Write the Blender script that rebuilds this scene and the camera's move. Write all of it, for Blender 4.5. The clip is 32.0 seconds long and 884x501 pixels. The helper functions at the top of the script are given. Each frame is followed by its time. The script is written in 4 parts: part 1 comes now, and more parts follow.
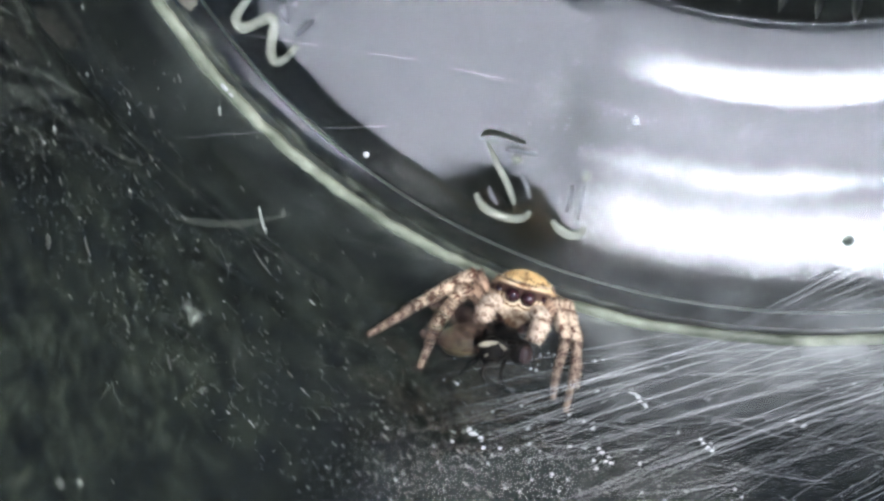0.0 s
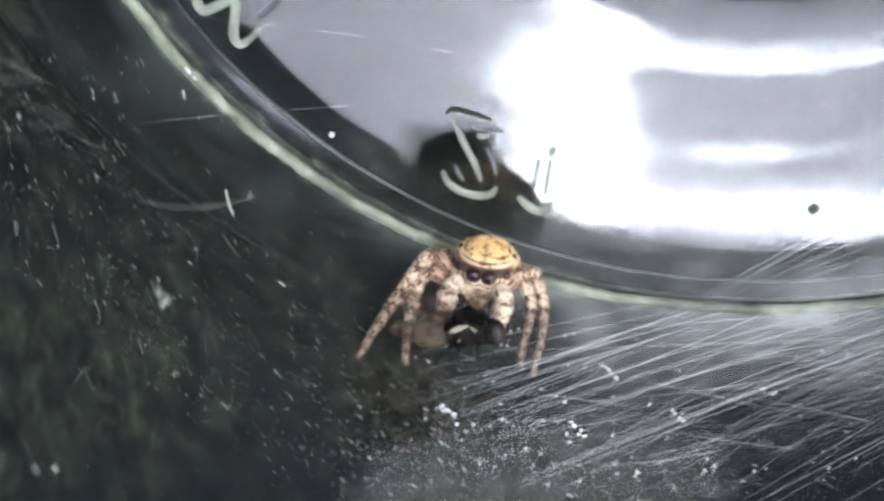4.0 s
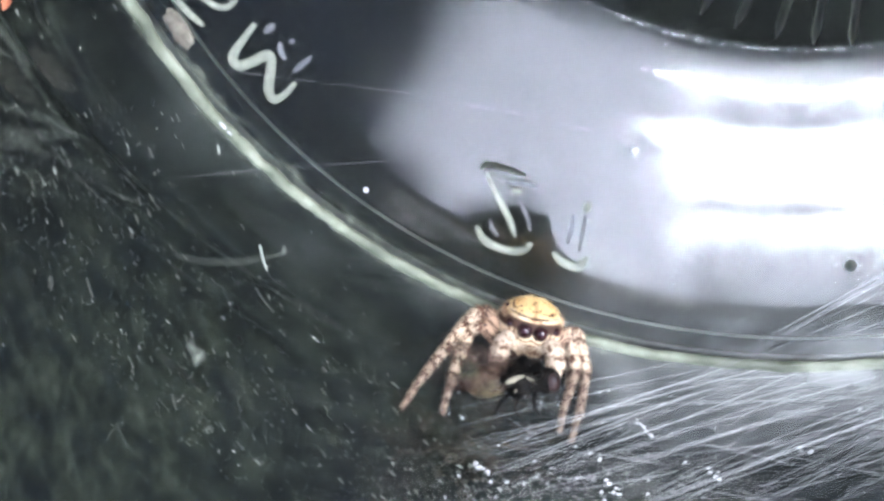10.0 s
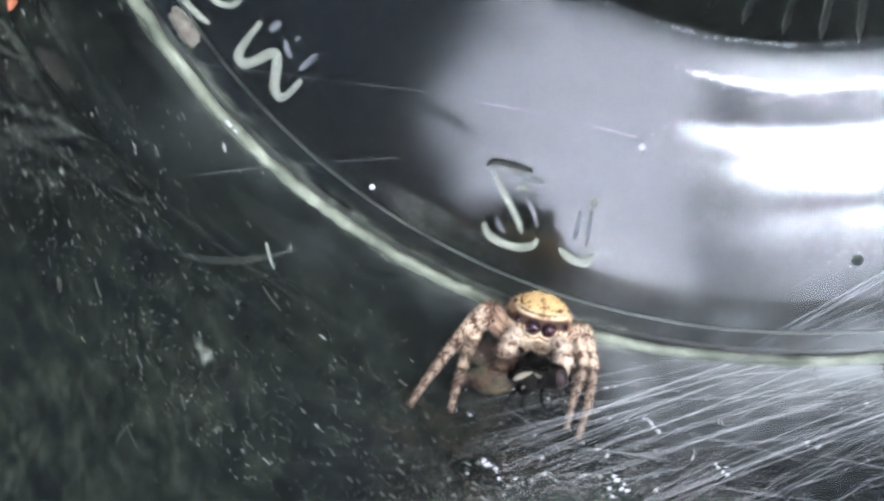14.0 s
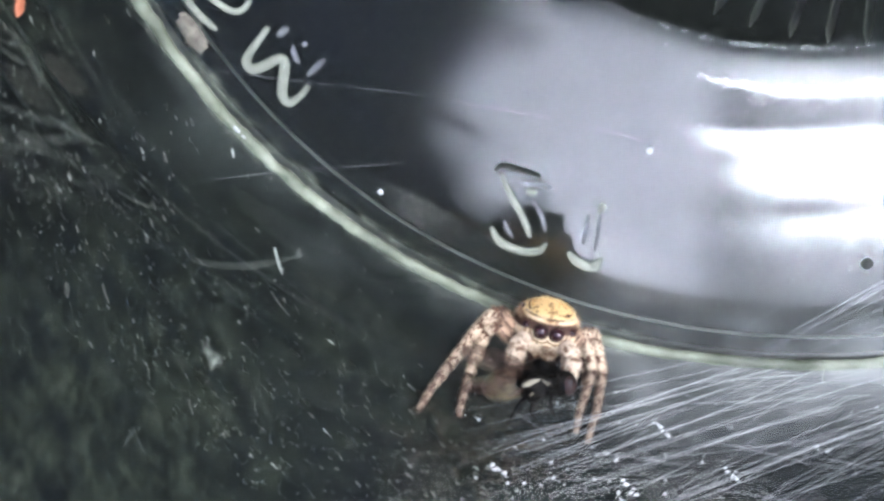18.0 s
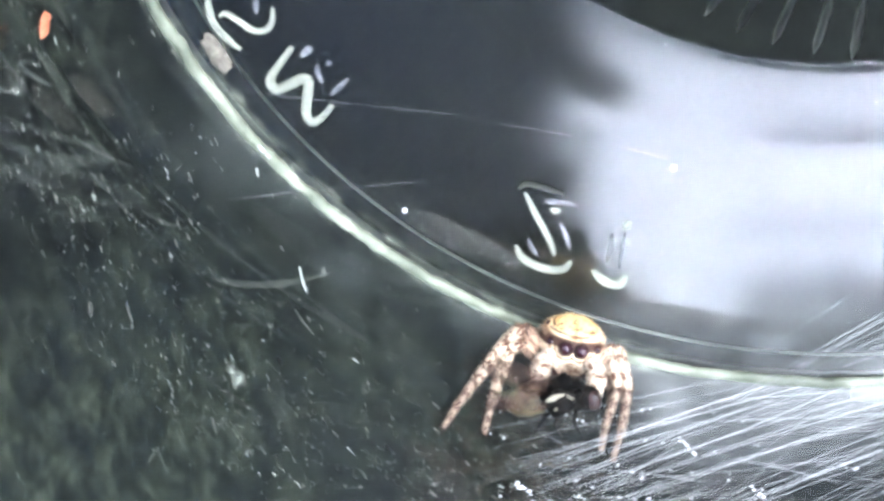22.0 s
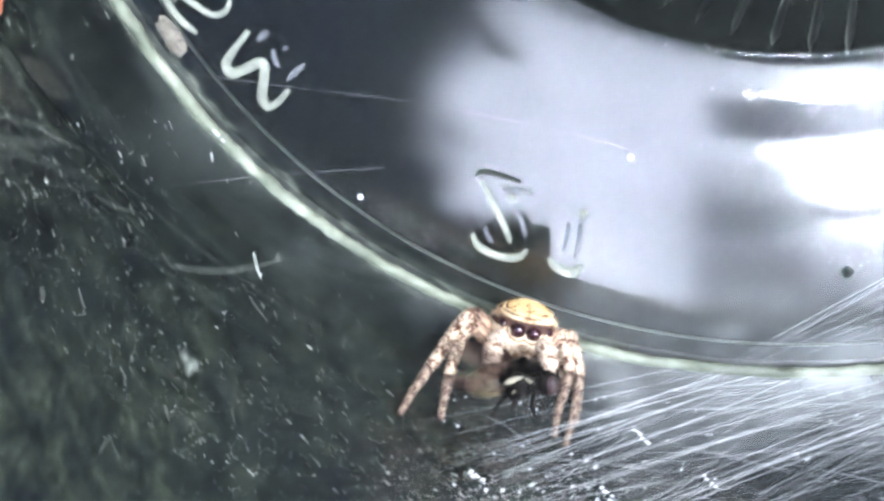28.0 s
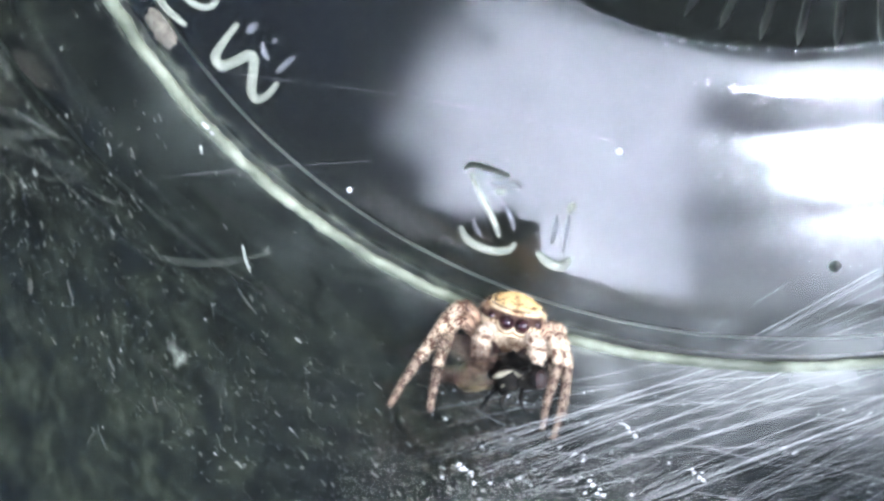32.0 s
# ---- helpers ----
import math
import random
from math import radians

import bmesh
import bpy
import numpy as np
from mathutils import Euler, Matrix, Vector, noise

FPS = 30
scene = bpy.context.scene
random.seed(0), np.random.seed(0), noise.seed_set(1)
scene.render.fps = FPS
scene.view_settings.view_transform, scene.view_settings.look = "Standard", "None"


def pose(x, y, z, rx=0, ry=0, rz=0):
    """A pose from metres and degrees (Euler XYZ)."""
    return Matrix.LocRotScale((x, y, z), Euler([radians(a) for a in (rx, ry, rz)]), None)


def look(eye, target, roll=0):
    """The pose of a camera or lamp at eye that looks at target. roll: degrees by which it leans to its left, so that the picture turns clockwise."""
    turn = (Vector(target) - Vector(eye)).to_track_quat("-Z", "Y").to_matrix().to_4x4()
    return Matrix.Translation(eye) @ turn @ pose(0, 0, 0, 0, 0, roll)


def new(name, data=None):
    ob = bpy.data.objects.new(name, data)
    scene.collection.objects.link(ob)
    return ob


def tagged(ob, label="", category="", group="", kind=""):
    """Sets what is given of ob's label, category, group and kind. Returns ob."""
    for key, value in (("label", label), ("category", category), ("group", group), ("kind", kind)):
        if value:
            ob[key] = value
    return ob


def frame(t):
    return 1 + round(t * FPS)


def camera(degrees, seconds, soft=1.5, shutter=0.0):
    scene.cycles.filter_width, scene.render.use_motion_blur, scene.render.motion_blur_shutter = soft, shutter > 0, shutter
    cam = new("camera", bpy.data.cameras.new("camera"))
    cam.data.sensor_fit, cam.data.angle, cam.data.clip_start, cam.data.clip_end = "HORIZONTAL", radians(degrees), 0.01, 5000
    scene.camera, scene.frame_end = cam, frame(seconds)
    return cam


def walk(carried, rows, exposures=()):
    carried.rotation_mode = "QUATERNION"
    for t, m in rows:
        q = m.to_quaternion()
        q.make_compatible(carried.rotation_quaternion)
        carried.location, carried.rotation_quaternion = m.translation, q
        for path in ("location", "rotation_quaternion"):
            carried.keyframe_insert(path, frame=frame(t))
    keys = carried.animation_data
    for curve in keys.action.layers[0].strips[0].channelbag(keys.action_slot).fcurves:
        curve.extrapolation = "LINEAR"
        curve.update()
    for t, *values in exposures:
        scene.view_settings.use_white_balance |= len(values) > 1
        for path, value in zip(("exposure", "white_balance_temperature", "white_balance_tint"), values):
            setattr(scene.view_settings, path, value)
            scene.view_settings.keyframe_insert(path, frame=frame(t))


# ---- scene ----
cam = camera(30, 32.0, soft=3.0)
walk(cam, [
    (0, pose(-0.01462, 0.02005, 0.05502, -39.942, 2.364, 2.821)),
    (0.5, pose(-0.01468, 0.01985, 0.05521, -40.226, 1.973, 2.703)),
    (1, pose(-0.01472, 0.01983, 0.05516, -39.874, 2.251, 2.286)),
    (1.5, pose(-0.01468, 0.01992, 0.05521, -40.098, 1.949, 2.256)),
    (2, pose(-0.01472, 0.01988, 0.05527, -40.332, 1.782, 1.563)),
    (2.5, pose(-0.01455, 0.01998, 0.05523, -40.178, 1.263, 2.566)),
    (4.5, pose(-0.01486, 0.01976, 0.05530, -40.532, 0.313, 2.233)),
    (5, pose(-0.01484, 0.01959, 0.05530, -39.541, 1.106, 1.706)),
    (5.5, pose(-0.01482, 0.01959, 0.05529, -39.172, 0.936, 2.075)),
    (6, pose(-0.01511, 0.01961, 0.05505, -39.050, 1.001, 2.002)),
    (6.5, pose(-0.01503, 0.01977, 0.05497, -38.979, 1.260, 2.078)),
    (7, pose(-0.01488, 0.01983, 0.05502, -39.085, 1.269, 2.045)),
    (7.5, pose(-0.01498, 0.01978, 0.05495, -38.874, 1.194, 2.178)),
    (8, pose(-0.01501, 0.01986, 0.05488, -38.638, 1.507, 1.972)),
    (8.5, pose(-0.01490, 0.01986, 0.05498, -38.750, 1.239, 2.257)),
    (9, pose(-0.01496, 0.01979, 0.05496, -38.544, 1.315, 2.073)),
    (9.5, pose(-0.01488, 0.01987, 0.05497, -38.618, 1.451, 2.088)),
    (10, pose(-0.01500, 0.01977, 0.05500, -38.641, 1.330, 1.983)),
    (10.5, pose(-0.01486, 0.01992, 0.05495, -38.695, 1.436, 1.797)),
    (11, pose(-0.01499, 0.01996, 0.05489, -38.856, 1.309, 1.802)),
    (11.5, pose(-0.01493, 0.01992, 0.05496, -38.965, 1.210, 1.950)),
    (12, pose(-0.01512, 0.01987, 0.05484, -39.030, 1.084, 1.868)),
    (12.5, pose(-0.01504, 0.01990, 0.05495, -38.913, 1.452, 1.532)),
    (13, pose(-0.01509, 0.01988, 0.05489, -39.007, 1.151, 1.549)),
    (13.5, pose(-0.01534, 0.01990, 0.05477, -38.963, 0.691, 2.028)),
    (14, pose(-0.01541, 0.01994, 0.05470, -39.034, 1.072, 1.823)),
    (14.5, pose(-0.01507, 0.02016, 0.05480, -38.813, 2.415, 0.763)),
    (16.5, pose(-0.01512, 0.02000, 0.05477, -38.661, 1.602, 1.178)),
    (17, pose(-0.01539, 0.01984, 0.05472, -38.825, 0.808, 1.741)),
    (17.5, pose(-0.01519, 0.01990, 0.05475, -38.853, 0.955, 1.794)),
    (18, pose(-0.01505, 0.01995, 0.05480, -38.824, 1.420, 1.318)),
    (18.5, pose(-0.01503, 0.02010, 0.05477, -38.971, 1.462, 1.403)),
    (19, pose(-0.01514, 0.02007, 0.05469, -38.939, 1.428, 1.389)),
    (19.5, pose(-0.01515, 0.02010, 0.05473, -38.948, 1.614, 1.117)),
    (20, pose(-0.01495, 0.02001, 0.05480, -38.923, 1.785, 0.715)),
    (20.5, pose(-0.01500, 0.01995, 0.05476, -38.805, 1.524, 0.752)),
    (21, pose(-0.01460, 0.02005, 0.05481, -38.746, 1.784, 0.728)),
    (21.5, pose(-0.01466, 0.01998, 0.05484, -38.329, 1.998, 0.549)),
    (22, pose(-0.01458, 0.02006, 0.05481, -38.274, 2.278, 0.404)),
    (22.5, pose(-0.01443, 0.02011, 0.05490, -38.176, 2.025, 0.743)),
    (23, pose(-0.01442, 0.02015, 0.05483, -38.404, 2.091, 0.940)),
    (23.5, pose(-0.01432, 0.02010, 0.05481, -38.531, 1.594, 1.798)),
    (24, pose(-0.01412, 0.02011, 0.05486, -38.879, 2.047, 1.560)),
    (24.5, pose(-0.01408, 0.02020, 0.05486, -38.808, 2.436, 1.070)),
    (25, pose(-0.01420, 0.02005, 0.05494, -38.686, 1.923, 1.360)),
    (25.5, pose(-0.01436, 0.02009, 0.05479, -38.813, 1.887, 1.291)),
    (26, pose(-0.01414, 0.02016, 0.05488, -38.757, 1.935, 1.142)),
    (26.5, pose(-0.01450, 0.01999, 0.05470, -38.730, 1.443, 1.688)),
    (28.5, pose(-0.01487, 0.02008, 0.05440, -38.955, 1.241, 1.933)),
    (29, pose(-0.01489, 0.02016, 0.05443, -39.014, 1.255, 1.863)),
    (29.5, pose(-0.01484, 0.02008, 0.05451, -39.005, 1.094, 1.973)),
    (30, pose(-0.01486, 0.02018, 0.05440, -39.124, 1.172, 2.010)),
    (30.5, pose(-0.01488, 0.02006, 0.05447, -39.131, 1.078, 2.074)),
    (31, pose(-0.01478, 0.02012, 0.05451, -39.081, 1.260, 1.843)),
    (31.5, pose(-0.01490, 0.02000, 0.05448, -39.063, 1.032, 2.088)),
    (32, pose(-0.01477, 0.01998, 0.05456, -38.980, 1.093, 2.265)),
], exposures=[(0, 2.53, 6110, 12), (2.5, 2.55, 6110, 12), (5, 2.25, 6110, 12), (6, 1.85, 6110, 12), (7.5, 1.9, 6110, 12), (9, 2.45, 5900, 13), (10, 2.9, 5900, 13), (11, 2.95, 5900, 13),
              (13, 2.78, 5930, 13), (14, 2.65, 5930, 13), (17, 2.65, 5940, 13), (19, 2.9, 5900, 13), (20, 3.4, 5900, 11), (21, 3.5, 5820, 11), (23, 3.65, 5840, 12), (25, 3.4, 5800, 12), (29, 3.3, 5790, 12), (32, 3.15, 5790, 12)])

# ---- world and sun: bright overcast daylight, the sun a wide soft disc behind thin cloud ----
SUN_DIR = Vector((0.50, 0.62, 0.60)).normalized()
world = bpy.data.worlds.new("sky")
scene.world = world
world.use_nodes = True
wn, wl = world.node_tree.nodes, world.node_tree.links
sky = wn.new("ShaderNodeTexSky")
sky.sky_type, sky.sun_disc = "NISHITA", False
sky.sun_elevation = math.asin(SUN_DIR.z)
sky.sun_rotation = math.atan2(SUN_DIR.x, SUN_DIR.y)
sky.dust_density, sky.air_density = 0.6, 1.0
wn["Background"].inputs["Strength"].default_value = 0.05
wl.new(sky.outputs[0], wn["Background"].inputs["Color"])
sun = new("sun", bpy.data.lights.new("sun", "SUN"))
sun.data.energy, sun.data.angle, sun.data.color = 0.75, radians(34), (1.0, 0.97, 0.93)
sun.matrix_world = look(SUN_DIR * 3, (0, 0, 0))

# ---- helpers of this scene; all lengths of things in millimetres ----
MM = 0.001
RW = 30.0          # inner radius at the heel
FLARE = 0.5        # how fast the wall leans out above it
VIEW_POINT = Vector((-15.0, 20.0, 54.9))   # the camera's mean place; things slide along its sight lines to keep their look
# enlarges spider and fly, moved farther off, to keep their size in view
GROW = 1.04
rng = random.Random(7)


def pol(r, deg, z=0.0):
    a = radians(deg)
    return Vector((r * math.cos(a), r * math.sin(a), z))


def wall_slope(z):
    """How fast the inner wall leans out at a height: to 2.5 mm fully, from 4 mm upright."""
    return FLARE * min(1.0, max(0.0, (4 - z) / 1.5))


def wall_radius(z):
    k = min(1.5, max(0.0, z - 2.5))
    return 29.81 + FLARE * (min(2.5, max(0.0, z)) + k - k * k / 3)


def wall_point(deg, z, inset=0.0):
    """Where the camera's sight line past an upright wall's (deg, z) meets this one."""
    p = pol(RW, deg, z)
    d = (p - VIEW_POINT).normalized()
    lo, hi = -4.0, 40.0
    for _ in range(36):
        k = (lo + hi) / 2
        q = p + d * k
        if math.hypot(q.x, q.y) < wall_radius(q.z) and q.z > 0.02:
            lo = k
        else:
            hi = k
    q = p + d * lo
    a = math.atan2(q.y, q.x)
    return q + Vector((-math.cos(a), -math.sin(a), wall_slope(q.z))).normalized() * inset


def finish(bm, smooth=True):
    for v in bm.verts:
        v.co *= MM
    for f in bm.faces:
        f.smooth = smooth


def mesh_of(name, bm, material, smooth=True):
    finish(bm, smooth)
    me = bpy.data.meshes.new(name)
    bm.to_mesh(me)
    bm.free()
    me.materials.append(material)
    return me


def part(name, bm, material, parent, label="", m=None, smooth=True):
    ob = new(name, mesh_of(name, bm, material, smooth))
    ob.parent = parent
    if m is not None:
        ob.matrix_basis = m
    return tagged(ob, label) if label else ob


def share(name, me, parent, m, label=""):
    ob = new(name, me)
    ob.parent = parent
    ob.matrix_basis = m
    return tagged(ob, label) if label else ob


def tube(bm, pts, radii, seg=8, cap=True):
    pts = [Vector(p) for p in pts]
    n = len(pts)
    rings = []
    up = None
    for i, p in enumerate(pts):
        d = (pts[min(i + 1, n - 1)] - pts[max(i - 1, 0)]).normalized()
        if up is None:
            up = d.orthogonal().normalized()
        u = (up - d * up.dot(d)).normalized()
        up = u
        v = d.cross(u)
        r = radii[i] if isinstance(radii, (list, tuple)) else radii
        rings.append([bm.verts.new(p + (u * math.cos(k * 2 * math.pi / seg) + v * math.sin(k * 2 * math.pi / seg)) * r) for k in range(seg)])
    for a, b in zip(rings, rings[1:]):
        for k in range(seg):
            bm.faces.new((a[k], a[(k + 1) % seg], b[(k + 1) % seg], b[k]))
    if cap:
        bm.faces.new(rings[0][::-1])
        bm.faces.new(rings[-1])


def ball(bm, c, r, u=16, v=10, rot=None):
    m = Matrix.Translation(Vector(c)) @ (rot.to_4x4() if rot is not None else Matrix()) @ Matrix.Diagonal((*(r if isinstance(r, (tuple, list)) else (r, r, r)), 1))
    return bmesh.ops.create_uvsphere(bm, u_segments=u, v_segments=v, radius=1.0, matrix=m)["verts"]


def smooth_path(pts, k=6):
    """Catmull-Rom through the points."""
    pts = [Vector(p) for p in pts]
    e = [pts[0] * 2 - pts[1]] + pts + [pts[-1] * 2 - pts[-2]]
    out = []
    for i in range(1, len(e) - 2):
        a, b, c, d = e[i - 1:i + 3]
        for j in range(k):
            t = j / k
            out.append(0.5 * (2 * b + (c - a) * t + (2 * a - 5 * b + 4 * c - d) * t * t + (3 * b - a - 3 * c + d) * t ** 3))
    return out + [pts[-1]]


def hair(bm, p, n, length, r):
    n = n.normalized()
    u = n.orthogonal().normalized()
    v = n.cross(u)
    tip = bm.verts.new(p + n * length)
    b = [bm.verts.new(p + (u * math.cos(a) + v * math.sin(a)) * r) for a in (0, 2.09, 4.19)]
    for k in range(3):
        bm.faces.new((b[k], b[(k + 1) % 3], tip))


def lathe(bm, profile, seg=256):
    """Turns (r, z) points round the z axis."""
    rings = []
    for r, z in profile:
        if r < 1e-6:
            rings.append([bm.verts.new((0, 0, z))])
        else:
            rings.append([bm.verts.new((r * math.cos(k * 2 * math.pi / seg), r * math.sin(k * 2 * math.pi / seg), z)) for k in range(seg)])
    for a, b in zip(rings, rings[1:]):
        for k in range(seg):
            j = (k + 1) % seg
            if len(a) == 1:
                bm.faces.new((a[0], b[k], b[j]))
            elif len(b) == 1:
                bm.faces.new((a[k], b[0], a[j]))
            else:
                bm.faces.new((a[k], b[k], b[j], a[j]))


# ---- materials ----
def material(name):
    m = bpy.data.materials.new(name)
    m.use_nodes = True
    return m, m.node_tree.nodes, m.node_tree.links, m.node_tree.nodes["Principled BSDF"]


def ramp(nodes, stops):
    r = nodes.new("ShaderNodeValToRGB")
    while len(r.color_ramp.elements) < len(stops):
        r.color_ramp.elements.new(0.5)
    for e, (p, c) in zip(r.color_ramp.elements, stops):
        e.position, e.color = p, (*c, 1)
    return r


def noisy(name, stops, scale, rough=0.6, bump=0.0, bump_scale=None, detail=4.0, spec=0.5, stretch=(1, 1, 1), random_mix=0.0):
    m, n, l, b = material(name)
    tc = n.new("ShaderNodeTexCoord")
    mp = n.new("ShaderNodeMapping")
    mp.inputs["Scale"].default_value = stretch
    l.new(tc.outputs["Object"], mp.inputs["Vector"])
    tx = n.new("ShaderNodeTexNoise")
    tx.inputs["Scale"].default_value, tx.inputs["Detail"].default_value = scale, detail
    l.new(mp.outputs[0], tx.inputs["Vector"])
    r = ramp(n, stops)
    l.new(tx.outputs["Fac"], r.inputs[0])
    l.new(r.outputs[0], b.inputs["Base Color"])
    b.inputs["Roughness"].default_value = rough
    b.inputs["Specular IOR Level"].default_value = spec
    if bump:
        t2 = n.new("ShaderNodeTexNoise")
        t2.inputs["Scale"].default_value, t2.inputs["Detail"].default_value = bump_scale or scale * 4, 3
        l.new(mp.outputs[0], t2.inputs["Vector"])
        bp = n.new("ShaderNodeBump")
        bp.inputs["Strength"].default_value, bp.inputs["Distance"].default_value = bump, 0.0001
        l.new(t2.outputs["Fac"], bp.inputs["Height"])
        l.new(bp.outputs[0], b.inputs["Normal"])
    return m


def glass_material(name, tint, rough=0.0, ior=1.5, bump=0.0, bump_scale=300.0):
    m, n, l, b = material(name)
    b.inputs["Base Color"].default_value = (*tint, 1)
    b.inputs["Roughness"].default_value = rough
    b.inputs["IOR"].default_value = ior
    b.inputs["Transmission Weight"].default_value = 1.0
    if bump:
        tc = n.new("ShaderNodeTexCoord")
        tx = n.new("ShaderNodeTexNoise")
        tx.inputs["Scale"].default_value, tx.inputs["Detail"].default_value = bump_scale, 2
        l.new(tc.outputs["Object"], tx.inputs["Vector"])
        bp = n.new("ShaderNodeBump")
        bp.inputs["Strength"].default_value, bp.inputs["Distance"].default_value = bump, 0.0002
        l.new(tx.outputs["Fac"], bp.inputs["Height"])
        l.new(bp.outputs[0], b.inputs["Normal"])
    return m


GLASS = glass_material("jar_glass", (0.96, 0.985, 0.97), 0.0, 1.6)
BASE_GLASS = glass_material("base_glass", (0.96, 0.985, 0.97), 0.085, 1.52, 0.07, 170)
FOOT_GLASS = glass_material("foot_glass", (0.96, 0.985, 0.97), 0.0, 1.03)
HEEL_GLASS = glass_material("heel_glass", (0.90, 0.97, 0.90), 0.5, 1.4)
RIDGE_GLASS = glass_material("pressed_glass", (0.30, 0.36, 0.31), 0.45, 1.3)
DISH_GLASS = glass_material("dish_glass", (0.13, 0.15, 0.12), 0.5, 1.25)
# the sky's reflection in the heel is put into this pale colour
RING_SHINE = glass_material("heel_shine", (0.40, 0.44, 0.37), 0.5, 1.45, 1.0, 1300)
RING_SHINE.node_tree.nodes["Principled BSDF"].inputs["Transmission Weight"].default_value = 0.3
_n, _l = RING_SHINE.node_tree.nodes, RING_SHINE.node_tree.links
_t = _n.new("ShaderNodeTexNoise")
_t.inputs["Scale"].default_value, _t.inputs["Detail"].default_value = 420, 6
_c = _n.new("ShaderNodeTexCoord")
_l.new(_c.outputs["Object"], _t.inputs["Vector"])
_r = ramp(_n, [(0.34, (0.09, 0.105, 0.075)), (0.52, (0.21, 0.235, 0.18)), (0.70, (0.48, 0.51, 0.43))])
_l.new(_t.outputs["Fac"], _r.inputs[0])
_l.new(_r.outputs[0], _n["Principled BSDF"].inputs["Base Color"])
# for strokes that copy the letters' glints and dim parts
FAINT_GLASS = glass_material("faint_glint_glass", (0.55, 0.57, 0.62), 0.2, 1.5)
FAINT_GLASS.node_tree.nodes["Principled BSDF"].inputs["Transmission Weight"].default_value = 0.92
LETTER_GLASS = glass_material("raised_glass", (0.62, 0.66, 0.57), 0.14, 1.5)
LETTER_GLASS.node_tree.nodes["Principled BSDF"].inputs["Transmission Weight"].default_value = 0.82
TABLE = noisy("dark_table", [(0.3, (0.0007, 0.0010, 0.0015)), (0.5, (0.0012, 0.0019, 0.0019)), (0.7, (0.0036, 0.0050, 0.0028))], 22, 0.8, 0.3, 400, 6, 0.1)
DRAPE = noisy("dark_cloth", [(0.3, (0.008, 0.010, 0.020)), (0.7, (0.016, 0.019, 0.034))], 30, 0.9, 0.2, 400)
# near-black, so that the added walls reflect dark in the glass
WALLPAINT = noisy("dark_blocking_wall", [(0.3, (0.008, 0.009, 0.013)), (0.7, (0.014, 0.015, 0.02))], 3, 0.9, 0.2, 60)
DUST = noisy("dust", [(0.3, (0.10, 0.115, 0.105)), (0.7, (0.30, 0.33, 0.30))], 900, 0.6)
DUST_DIM = noisy("dust_dim", [(0.3, (0.012, 0.015, 0.012)), (0.7, (0.075, 0.082, 0.068))], 1500, 0.7)
# near-black, for the dust grains' shaded sides as well as grit
GRIT_SHADE = noisy("grit_shade_black", [(0.3, (0.002, 0.002, 0.002)), (0.7, (0.006, 0.006, 0.005))], 1500, 0.8, spec=0.1)
SMEAR = noisy("dried_smear", [(0.3, (0.05, 0.06, 0.05)), (0.7, (0.15, 0.17, 0.14))], 1500, 0.7)
SMEAR.node_tree.nodes["Principled BSDF"].inputs["Alpha"].default_value = 0.26
SILK = noisy("silk", [(0.3, (0.36, 0.37, 0.38)), (0.7, (0.52, 0.53, 0.54))], 600, 0.45)
BROWN = noisy("brown_flake", [(0.3, (0.065, 0.06, 0.048)), (0.7, (0.17, 0.155, 0.125))], 2500, 0.8, 0.4)
RUST = noisy("red_flake", [(0.3, (0.32, 0.09, 0.04)), (0.7, (0.5, 0.2, 0.11))], 2500, 0.6, 0.3)
EYE = noisy("eye_lens", [(0.4, (0.022, 0.007, 0.010)), (0.6, (0.045, 0.015, 0.016))], 900, 0.05, spec=0.8)
FLY_BLACK = noisy("fly_cuticle", [(0.4, (0.003, 0.003, 0.003)), (0.66, (0.012, 0.010, 0.008))], 1800, 0.42, 0.4, 5000, spec=0.1)
FLY_RED = noisy("fly_eye", [(0.4, (0.012, 0.006, 0.006)), (0.6, (0.025, 0.010, 0.008))], 4000, 0.3, 0.5, 9000)
FLY_PALE = noisy("fly_mark", [(0.4, (0.10, 0.09, 0.06)), (0.6, (0.24, 0.215, 0.16))], 2000, 0.5)
FLY_BELLY = noisy("fly_abdomen", [(0.4, (0.014, 0.011, 0.006)), (0.64, (0.085, 0.066, 0.034))], 1800, 0.4, 0.3, spec=0.3)


def wing_material():
    m, n, l, b = material("fly_wing")
    tc = n.new("ShaderNodeTexCoord")
    tx = n.new("ShaderNodeTexNoise")
    tx.inputs["Scale"].default_value = 900
    l.new(tc.outputs["Object"], tx.inputs["Vector"])
    # the wing's sheen is put into the colour as pinkish and greenish patches
    r = ramp(n, [(0.35, (0.03, 0.016, 0.012)), (0.5, (0.14, 0.088, 0.066)), (0.65, (0.075, 0.08, 0.05))])
    l.new(tx.outputs["Fac"], r.inputs[0])
    l.new(r.outputs[0], b.inputs["Base Color"])
    b.inputs["Roughness"].default_value = 0.4
    b.inputs["Specular IOR Level"].default_value = 0.12
    b.inputs["Alpha"].default_value = 0.4
    return m


WING = wing_material()


def calc(n, l, op, *vals):
    """One math node; numbers or sockets go in, a socket comes out."""
    m = n.new("ShaderNodeMath")
    m.operation = op
    for k, v in enumerate(vals):
        if isinstance(v, (int, float)):
            m.inputs[k].default_value = v
        else:
            l.new(v, m.inputs[k])
    return m.outputs[0]


